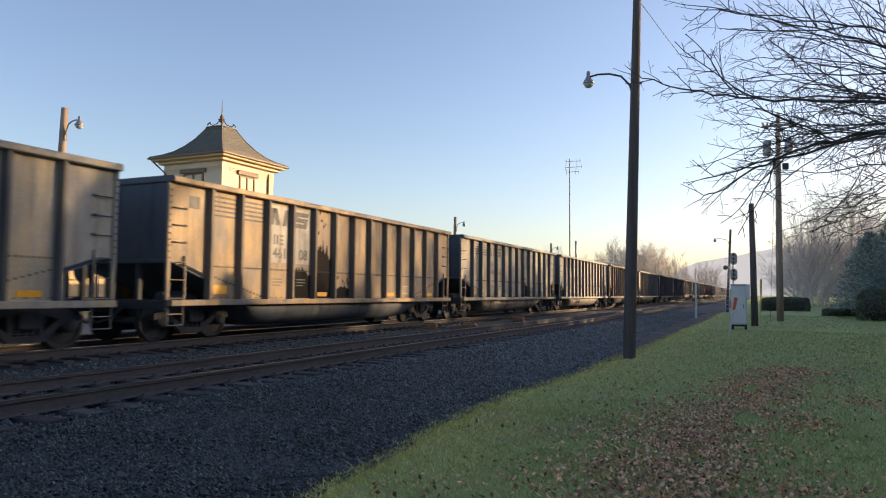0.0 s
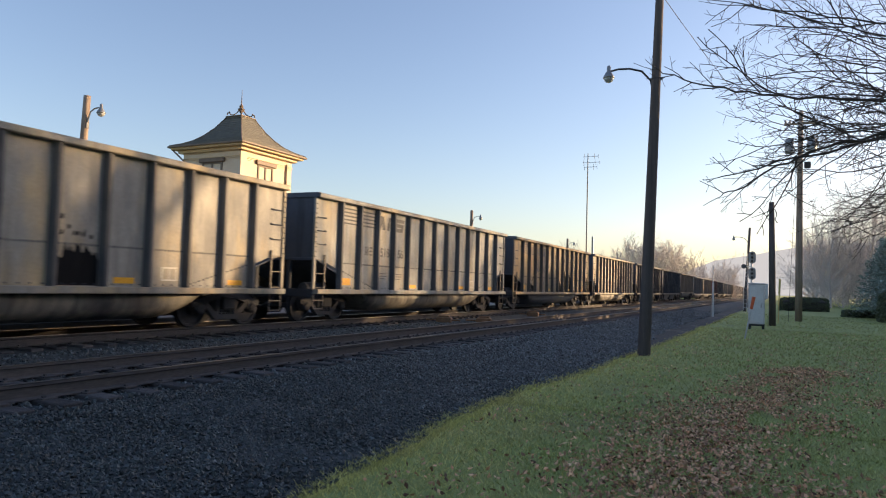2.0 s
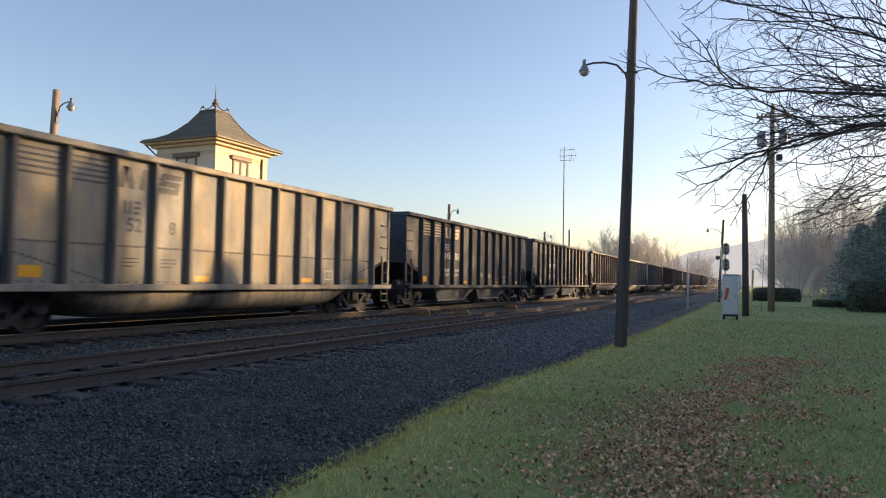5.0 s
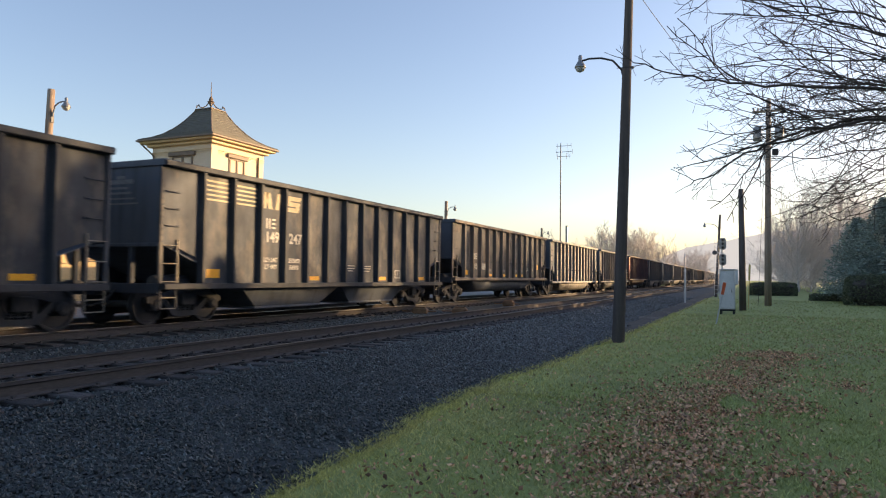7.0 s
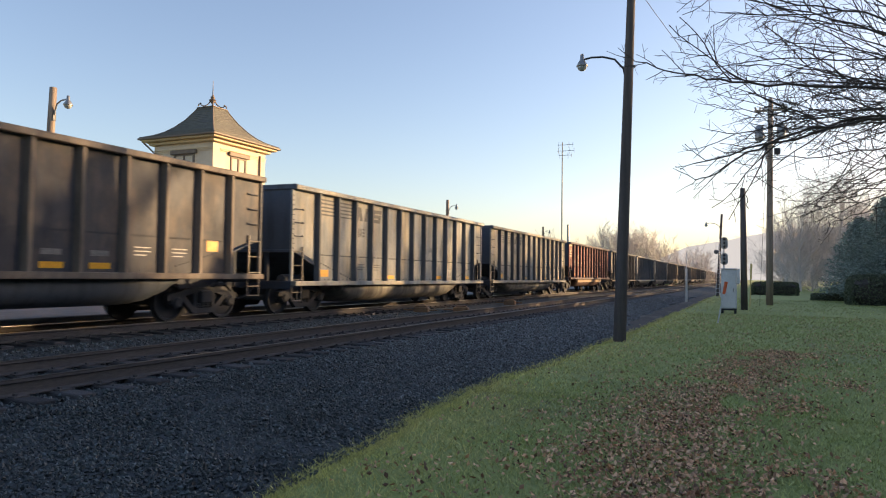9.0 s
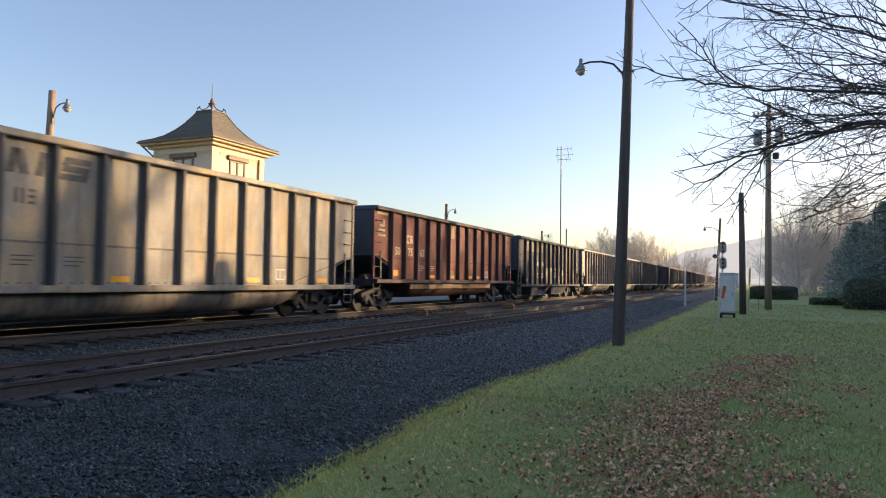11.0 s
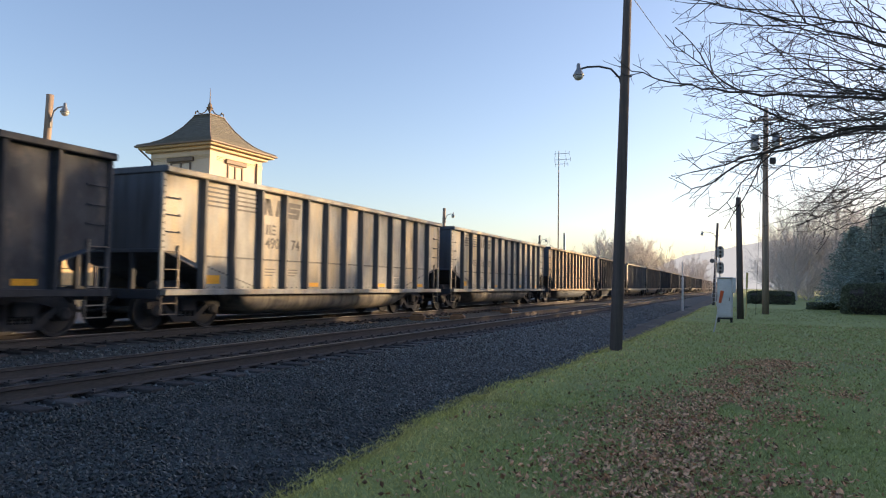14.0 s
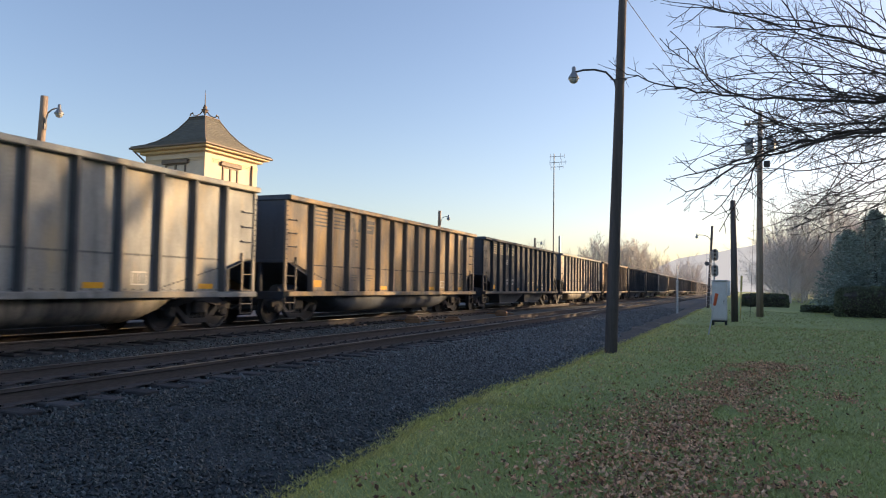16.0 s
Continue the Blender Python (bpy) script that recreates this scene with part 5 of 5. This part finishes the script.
def limb(shape, points, radius, rng, twigs):
    """A long bough along given points, with side branches that shorten towards its tip."""
    pts = [Vector(p) for p in points]
    fine = []
    for i in range(len(pts) - 1):
        a, b, c, d = pts[max(i - 1, 0)], pts[i], pts[i + 1], pts[min(i + 2, len(pts) - 1)]
        for k in range(6):
            t = k / 6
            fine.append(0.5 * (2 * b + (c - a) * t + (2 * a - 5 * b + 4 * c - d) * t * t + (3 * b - a - 3 * c + d) * t ** 3) + unit_random(rng) * 0.035)
    fine.append(pts[-1])
    n = len(fine)
    shape.tube(fine, [radius * (1 - 0.80 * k / (n - 1)) for k in range(n)], 7)
    sign = 1
    for k in range(twigs):
        t = 0.22 + 0.76 * (k + rng.random()) / twigs
        i = min(n - 2, int(t * (n - 1)))
        axis = (fine[i + 1] - fine[i]).normalized()
        sign = -sign
        side = (Vector((0, 0, 1)) * sign * rng.uniform(0.5, 1.0) + unit_random(rng) * 0.8).normalized()
        a = rng.uniform(0.5, 0.95)
        w = axis * math.cos(a) + side * math.sin(a)
        shoot(shape, fine[i], w, Vector((0.2, 1.0, 0.25)) + unit_random(rng) * 0.6, rng.uniform(0.55, 1.25) * (1.15 - 0.75 * t), min(0.0085, radius * 0.28), 2, rng)
    for k in range(4):
        t = 0.25 + 0.5 * (k + rng.random()) / 4
        i = int(t * (n - 1))
        axis = (fine[i + 1] - fine[i]).normalized()
        side = (Vector((0, 0, 1)) * rng.choice((-1, 1)) + unit_random(rng) * 0.5).normalized()
        a = rng.uniform(0.4, 0.75)
        shoot(shape, fine[i], axis * math.cos(a) + side * math.sin(a), Vector((0.2, 1.0, 0.25)), rng.uniform(1.0, 1.8), min(0.013, radius * 0.42), 3, rng)
    shoot(shape, fine[-1], fine[-1] - fine[-3], Vector((0.2, 1.0, 0.2)), 0.3, radius * 0.2, 1, rng)


def build_near_tree():
    rng = random.Random(21)
    tree = thing("bare_tree", "bare leafless tree with long arching boughs over the lawn", "tree")
    X, Y = 6.0, 12.0
    tr = Shape().tube([(X, Y, -0.2), (X, Y, 0.3), (X + 0.05, Y, 1.6), (X - 0.05, Y + 0.1, 3.4), (X + 0.05, Y, 5.5), (X, Y, 8.5)], [0.42, 0.33, 0.28, 0.25, 0.18, 0.08], 14)
    part("trunk", tr, M_BARK, tree, smooth=True)
    boughs = [
        ([(X, Y, 2.9), (3.8, 12.0, 4.0), (1.9, 12.0, 4.03), (0.5, 12.0, 3.78), (-0.8, 12.0, 3.50)], 0.046, 22),
        ([(X, Y, 3.6), (3.8, 12.2, 4.6), (1.92, 12.0, 4.5), (0.0, 12.0, 4.75), (-1.1, 12.0, 5.05), (-1.95, 12.0, 5.4)], 0.036, 18),
        ([(X, Y, 3.2), (3.9, 12.8, 4.1), (1.95, 13.0, 4.25), (0.5, 13.0, 4.0), (-0.4, 13.0, 3.55), (-0.9, 13.0, 3.3)], 0.04, 18),
        ([(X, Y, 4.4), (7.2, 10.0, 6.0), (8.2, 8.0, 7.2)], 0.08, 8),
        ([(X, Y, 4.0), (7.8, 13.0, 5.8), (9.6, 14.0, 7.0)], 0.08, 8),
        ([(X, Y, 5.4), (5.6, 14.5, 7.5), (5.0, 16.5, 9.0)], 0.07, 8),
        ([(X, Y, 6.4), (6.4, 11.0, 9.0), (6.6, 10.4, 10.4)], 0.06, 8),
    ]
    # a fan of thinner boughs over the lawn; the lower ones reach out less far and droop
    for k in range(16):
        u = (k + 0.5) / 16
        y = 11.0 + 3.6 * rng.random()
        z = 3.55 + 3.5 * u + rng.uniform(-0.25, 0.25)
        fork = 3.9 + 0.9 * u + rng.uniform(-0.25, 0.25)
        tip = rng.uniform(-1.3, 0.0) + (0.7 if u < 0.15 else 0)
        rise = z - fork
        boughs.append(([(X, Y, fork - 0.9), (4.0, (Y + y) / 2, fork), (2.4, y, fork + 0.30 * rise + rng.uniform(-0.1, 0.1)), (0.9 + tip * 0.3, y, fork + 0.72 * rise + rng.uniform(-0.12, 0.12)), (tip, y, z + rng.uniform(-0.3, 0.1))], 0.021 + 0.009 * rng.random(), 15))
    # low hanging ones behind
    for k in range(7):
        y = 14.5 + 0.55 * k
        boughs.append(([(X, Y, 2.8), (4.6, 14.5, 3.4), (3.1, y, 3.95 - 0.1 * k + 0.35 * (k % 2)), (1.8, y, 3.35 - 0.07 * k + 0.4 * (k % 2)), (0.5 + 0.2 * k, y, 2.85 + 0.35 * (k % 2))], 0.022, 9))
    for pts, r, k in boughs:
        s = Shape()
        limb(s, pts, r, rng, k)
        me = bpy.data.meshes.new("bough")
        me.from_pydata(s.v, [], s.f)
        me.materials.append(M_BARK)
        me.shade_smooth()
        part("bough", me, M_BARK, tree)


def bare_tree_meshes(seed, height, mat, tip=0.011, stout=1.0, level=3):
    rng = random.Random(seed)
    t, s = Shape(), Shape()
    t.tube([(0, 0, -0.3), (0, 0, 0.2), (0.1, 0, height * 0.3), (0.0, 0.1, height * 0.5), (0, 0, height * 0.66)], [height * 0.02, height * 0.014, height * 0.011, height * 0.007, height * 0.003], 8)
    for k in range(24):
        z = height * (0.14 + 0.48 * k / 23)
        a = k * 2.4 + rng.uniform(-0.4, 0.4)
        w = Vector((math.cos(a), math.sin(a), 0.55 + 1.5 * (k / 23) ** 1.3))
        grow(s, (0, 0, z), w, height * rng.uniform(0.34, 0.42), height * 0.0045 * stout, level, rng, 0.3, 4, 0.9, tip)
    out = []
    for name, sh in (("trunk", t), ("crown", s)):
        me = bpy.data.meshes.new(name)
        me.from_pydata(sh.v, [], sh.f)
        me.materials.append(mat)
        out.append(me)
    return out


def conifer_meshes(seed, height, radius, base=0.03):
    """A spruce: trunk and whorls of drooping needle sprays."""
    rng = np.random.default_rng(seed)
    t = Shape().tube([(0, 0, -0.2), (0, 0, height * 0.95)], [height * 0.02, height * 0.004], 8).mesh("trunk", M_BARK)
    v, sprays = [], 430
    for i in range(sprays):
        u = ((i + rng.random()) / sprays) ** 1.15
        z = height * (base + (0.97 - base) * u)
        reach = radius * (1 - u) ** 0.8 * rng.uniform(0.72, 1.08) + 0.12
        a = i * 2.39996 + rng.normal(0, 0.2)
        o = np.array([math.cos(a), math.sin(a), 0.0])
        s = np.array([-math.sin(a), math.cos(a), 0.0])
        fall = -0.38 + 0.75 * u
        for _ in range(int(26 + 22 * (1 - u))):
            k = rng.random() ** 0.6
            c = o * reach * k + s * rng.normal(0, 0.10 + 0.10 * reach * (1.1 - k)) + (0, 0, z + reach * (fall * k + 0.22 * k * k) + rng.normal(0, 0.07))
            d = o * rng.uniform(0.4, 1.0) + s * rng.normal(0, 0.6) + (0, 0, rng.normal(0.1, 0.35))
            d /= np.linalg.norm(d)
            w = np.cross(d, rng.normal(0, 1, 3))
            w /= np.linalg.norm(w)
            ln, wd = rng.uniform(0.09, 0.22), rng.uniform(0.03, 0.06)
            v += [c - d * ln * 0.5 - w * wd * 0.5, c - d * ln * 0.5 + w * wd * 0.5, c + d * ln * 0.3 + w * wd, c + d * ln * 0.7]
    f = np.arange(len(v)).reshape(-1, 4)
    return t, raw_mesh("crown", v, f, M_NEEDLE)


def tree_thing(name, label, meshes, m, group=""):
    tree = thing(name, label, "tree", group, at=m)
    for me in meshes:
        part(me.name.split(".")[0], me, None, tree)
    return tree


def hedge(name, label, x0, x1, y0, y1, h, seed, count):
    """A clipped hedge: leaf-sized flakes over a solid inner mass."""
    rng = np.random.default_rng(seed)
    hd = thing(name, label, "hedge", at=pose((x0 + x1) / 2, (y0 + y1) / 2, 0))
    a, b = (x1 - x0) / 2, (y1 - y0) / 2
    part("inner_mass", Shape().soft_box(-a * 0.9, a * 0.9, -b * 0.9, b * 0.9, 0.02, h * 0.92, min(a, b, h) * 0.3), M_BARK, hd)
    v, f, n = [], [], 0
    for _ in range(count):
        face = rng.integers(0, 5)
        p = np.array([rng.uniform(-a, a), rng.uniform(-b, b), rng.uniform(0.03, h)])
        if face == 0:
            p[2] = h
        elif face in (1, 2):
            p[0] = a if face == 1 else -a
        else:
            p[1] = b if face == 3 else -b
        q = p / np.array([a, b, h])
        k = max(0, abs(q[0]) + abs(q[1]) + max(0, q[2] * 2 - 1) - 1.75)
        p[:2] *= 1 - 0.28 * k
        p[2] *= 1 - 0.12 * k
        p += rng.normal(0, 0.035, 3)
        u, w = rng.normal(0, 1, 3), rng.normal(0, 1, 3)
        u, w = u / np.linalg.norm(u) * 0.075, w / np.linalg.norm(w) * 0.05
        p[2] = max(p[2], 0.06)
        v += [p - u, p + w, p + u, p - w]
        f.append((n, n + 1, n + 2, n + 3))
        n += 4
    part("leaves", raw_mesh("leaves", v, f, M_HEDGE), None, hd)


def build_lawn_cover():
    rng = np.random.default_rng(9)
    # grass blades, thick near the camera
    v, dry = [], []
    for count, y0, y1, h in ((75000, 3.2, 9.0, 0.034), (56000, 9.0, 34.0, 0.040), (22000, 12.0, 62.0, 0.038)):
        for _ in range(count):
            y = y0 + (y1 - y0) * rng.random() ** (1.0 if y0 < 5 else 1.9 if y0 < 10 else 1.4)
            x = rng.uniform(lawn_edge(y) - 0.04, min(9.0, y * 0.24 + 1.2)) if rng.random() > 0.09 else lawn_edge(y) + rng.normal(0.03, 0.07)
            z = max(lawn_height(x, y), bed_z(x, y) if x < lawn_edge(y) else -1.0)
            a = rng.uniform(0, 6.28)
            hh, w = h * rng.uniform(0.5, 1.5), 0.0018 + 0.0006 * y
            dx, dy = w * math.cos(a), w * math.sin(a)
            lx, ly = rng.normal(0, hh * 1.1, 2)
            blade = [(x - dx, y - dy, z - 0.01), (x + dx, y + dy, z - 0.01), (x + lx, y + ly, z + hh)]
            if rng.random() < 0.9 * math.exp(-((x - lawn_edge(y)) / 1.0) ** 2):
                dry += blade
            else:
                v += blade
    f = np.arange(len(v)).reshape(-1, 3)
    tagged(new("edge_grass", raw_mesh("edge_grass", dry, np.arange(len(dry)).reshape(-1, 3), M_BLADEDRY)), "straw-coloured grass along the gravel's edge", "grass", kind="stuff")
    tagged(new("grass", raw_mesh("grass", v, f, M_BLADE)), "short green and straw-coloured grass blades", "grass", kind="stuff")
    # fallen leaves, thickest in a drift that runs away from the camera
    v, f, n = [], [], 0
    spots = []
    for _ in range(12000):
        y = 3.4 + 13.5 * rng.random() ** 1.25
        x = np.interp(y, [3.4, 5.4, 7, 8.4, 10, 12.2, 14, 15.5, 18], [-0.5, -0.58, -0.64, -0.68, -0.46, -0.1, 0.03, 0.4, 0.9]) + rng.normal(0, 0.40)
        spots.append((x, y))
    for cx, cy, rx, ry, count in ((0.38, 5.9, 0.24, 0.5, 800), (1.35, 11.8, 0.2, 0.5, 350), (0.48, 9.6, 0.2, 0.5, 380), (0.95, 15.2, 0.4, 1.2, 380), (2.8, 18.9, 0.9, 1.0, 420), (-1.5, 6.2, 0.35, 0.6, 500), (-1.4, 9.0, 0.3, 0.9, 380), (1.75, 8.6, 0.3, 0.4, 250), (3.4, 14.5, 0.5, 1.5, 300)):
        spots += [(rng.normal(cx, rx), rng.normal(cy, ry)) for _ in range(count)]
    for _ in range(11000):
        y = 3.4 + 30 * rng.random() ** 1.6
        x = rng.uniform(-3.2, 1.0 + 0.25 * y)
        if noise.noise((x * 1.3, y * 0.7, 5.0)) > -0.25 + 0.6 * rng.random():
            spots.append((x, y))
    for x, y in spots:
        if x < lawn_edge(y) + 0.25 or (x > -1.0 and noise.noise((x * 2.6, y * 1.1, 8.0)) < -0.45 + 0.3 * rng.random()):
            continue
        s = rng.uniform(0.012, 0.033)
        a = rng.uniform(0, 6.28)
        q = np.array(Euler((rng.normal(0, 0.6), rng.normal(0, 0.6), a)).to_matrix())
        curl = rng.uniform(0.1, 0.6) * s
        pts = np.array([(-s, 0, curl), (-0.2 * s, 0.62 * s, 0), (s, 0, curl * 0.7), (-0.2 * s, -0.62 * s, 0.3 * curl)]) @ q.T + (x, y, lawn_height(x, y) + 0.03 + 0.02 * rng.random())
        v += pts.tolist()
        f += [(n, n + 1, n + 2), (n, n + 2, n + 3)]
        n += 4
    tagged(new("fallen_leaves", raw_mesh("fallen_leaves", v, f, M_LEAF)), "curled brown leaves scattered over the lawn", "leaves", kind="stuff")


def build_planting():
    build_near_tree()
    spruce = [conifer_meshes(3, 7.6, 3.2, 0.16), conifer_meshes(4, 6.4, 3.0, 0.16)]
    for i, (x, y, k) in enumerate(((8.9, 57, 0), (7.6, 59.5, 1), (11.6, 58, 0))):
        tree_thing("spruce", "dense dark green spruce behind the clipped hedge", spruce[k], pose(x, y, 0, 0, 0, 40 * i), "evergreens by the lawn")
    # a windbreak added out of view, only to shade the tracks and train
    rng = random.Random(8)
    tall = [conifer_meshes(5, 10.0, 2.9), conifer_meshes(6, 9.4, 2.7)]
    giant = conifer_meshes(11, 12.0, 2.5)
    for i in range(34):
        y = -6 + 1.6 * i
        high = y < 36
        tree_thing("spruce", "unseen dark green spruce added to shade train and lawn", (giant if high and i % 2 else tall[i % 2]), pose(16.5 + 1.1 * (-1) ** i + rng.uniform(-0.4, 0.4), y, -rng.uniform(0, 1.6) if high else -rng.uniform(0.6, 2.4), 0, 0, 77 * i), "windbreak spruces")
    # more added spruces, hidden from view, that darken the far cars
    for i in range(36):
        y = 84 + 3.0 * i
        tree_thing("spruce", "unseen dark green spruce added to shade the far cars", tall[i % 2], pose(max(18.0, 0.172 * y) + 0.9 * (-1) ** i, y, -rng.uniform(0, 1.8), 0, 0, 61 * i), "windbreak spruces")
    # three unseen hedges, added for the shade they cast
    hedge("tall_hedge", "tall dense evergreen hedge added out of view to cast shade", 13.0, 14.6, -12, 45.0, 7.45, 7, 30000)
    hedge("tall_hedge", "lower evergreen hedge added out of view to shade lawn and gravel", 13.0, 14.6, 45.2, 70.0, 4.9, 8, 14000)
    hedge("tall_hedge", "far evergreen hedge added out of view to shade the lawn", 15.4, 17.0, 70.2, 96.0, 6.2, 9, 12000)
    hedge("clipped_hedge", "large rounded dark green clipped hedge", 6.0, 11.5, 51.5, 54.5, 2.0, 1, 9000)
    hedge("clipped_hedge", "long low dark green clipped hedge", 0.3, 4.6, 78, 79.8, 1.35, 2, 6000)
    hedge("low_shrub", "low dark shrub border on the lawn", 4.6, 7.4, 61.5, 62.8, 0.55, 3, 3000)
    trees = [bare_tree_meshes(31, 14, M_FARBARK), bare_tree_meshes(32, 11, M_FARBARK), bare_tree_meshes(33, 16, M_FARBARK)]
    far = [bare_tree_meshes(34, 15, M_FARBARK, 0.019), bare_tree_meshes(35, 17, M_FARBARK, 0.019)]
    spots = [(-31, 222), (-37, 226), (-25, 230), (-44, 224), (-50, 230), (-56, 225), (-20, 236), (-13, 218), (-16, 222), (-64, 232), (-72, 228), (-34, 215), (-28, 214), (-40, 217), (-47, 219), (-23, 219), (-53, 220)]
    for i, (x, y) in enumerate(spots):
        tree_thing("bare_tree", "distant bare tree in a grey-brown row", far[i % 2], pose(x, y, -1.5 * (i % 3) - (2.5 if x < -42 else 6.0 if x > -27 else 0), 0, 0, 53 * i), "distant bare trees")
    rng = random.Random(4)
    for i in range(44):
        y = rng.uniform(100, 260)
        x = y * rng.uniform(0.02, 0.26)
        if x < 5:
            x += 8
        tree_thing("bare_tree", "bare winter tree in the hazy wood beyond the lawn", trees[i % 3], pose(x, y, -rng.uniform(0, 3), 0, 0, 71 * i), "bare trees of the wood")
    # unseen trees, added so that their branches dapple the sun on the cars
    stout = [bare_tree_meshes(36, 16, M_BARK, 0.006, 1.5), bare_tree_meshes(37, 14.5, M_BARK, 0.006, 1.5)]
    for i in range(11):
        tree_thing("bare_tree", "unseen bare tree added to dapple the sun on the train", stout[i % 2], pose(27 + rng.uniform(-3, 4), 6 + 12.5 * i + rng.uniform(-2, 2), 0, 0, 0, 37 * i), "bare trees beyond the windbreak")
    # stouter added trees out of view, for broad bands of shade
    dense = bare_tree_meshes(38, 16, M_BARK, 0.02, 2.6, 2)
    for i, y in enumerate((33, 40, 46.5, 60, 74)):
        tree_thing("bare_tree", "unseen bare tree with stout limbs added to band the sunlight", dense, pose(29 + 2.5 * (-1) ** i, y, 0.6 * (-1) ** i, 0, 0, 83 * i), "bare trees beyond the windbreak")
    build_lawn_cover()


def build_hills():
    m = bpy.data.materials.new("hazy_hill")
    m.use_nodes = True
    n, l = m.node_tree.nodes, m.node_tree.links
    b = n["Principled BSDF"]
    tex = n.new("ShaderNodeTexNoise")
    tex.inputs["Scale"].default_value = 0.02
    mix = n.new("ShaderNodeMix")
    mix.data_type = "RGBA"
    # haze over the ridge put in as pale colour and an added glow
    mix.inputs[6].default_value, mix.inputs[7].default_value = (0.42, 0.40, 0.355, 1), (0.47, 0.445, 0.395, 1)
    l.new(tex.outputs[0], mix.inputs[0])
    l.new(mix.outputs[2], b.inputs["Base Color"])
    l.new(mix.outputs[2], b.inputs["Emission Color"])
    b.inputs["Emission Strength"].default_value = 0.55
    b.inputs["Roughness"].default_value = 1.0
    v, f, k = [], [], 0
    for i in range(121):
        x = -900 + 20 * i
        h = float(np.interp(x, [-420, -230, -143, -50, 30, 95, 180, 600, 1500], [8, 40, 82, 98, 115, 123, 128, 140, 90])) + 3 * noise.noise((x * 0.03, 1, 1))
        v += [(x, 1800, -20), (x, 1800 + 0.5 * h, max(h, 4)), (x, 1800 + 2.5 * h, -20)]
        if i:
            f += [(k - 3, k, k + 1, k - 2), (k - 2, k + 1, k + 2, k - 1)]
        k += 3
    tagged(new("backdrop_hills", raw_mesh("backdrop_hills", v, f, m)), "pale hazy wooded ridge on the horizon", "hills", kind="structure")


build_planting()
build_hills()


def motions():
    turn = math.degrees(SPEED / WHEEL_R)
    for k, car, paint in TRAIN:
        y0 = FIRST_END - HALF + PITCH * k
        walk(car, [(t, pose(TRAIN_X, y0 - SPEED * t, RAIL_Z)) for t in (0, 4, 8, 12, 16)])
        for bogie in car.children:
            if not bogie.name.startswith("bogie"):
                continue
            for wheels in bogie.children:
                if wheels.name.startswith("wheelset"):
                    y = wheels.matrix_basis.translation.y
                    walk(wheels, [(f / 30, pose(0, y, WHEEL_R, turn * f / 30)) for f in range(0, 481)])


motions()
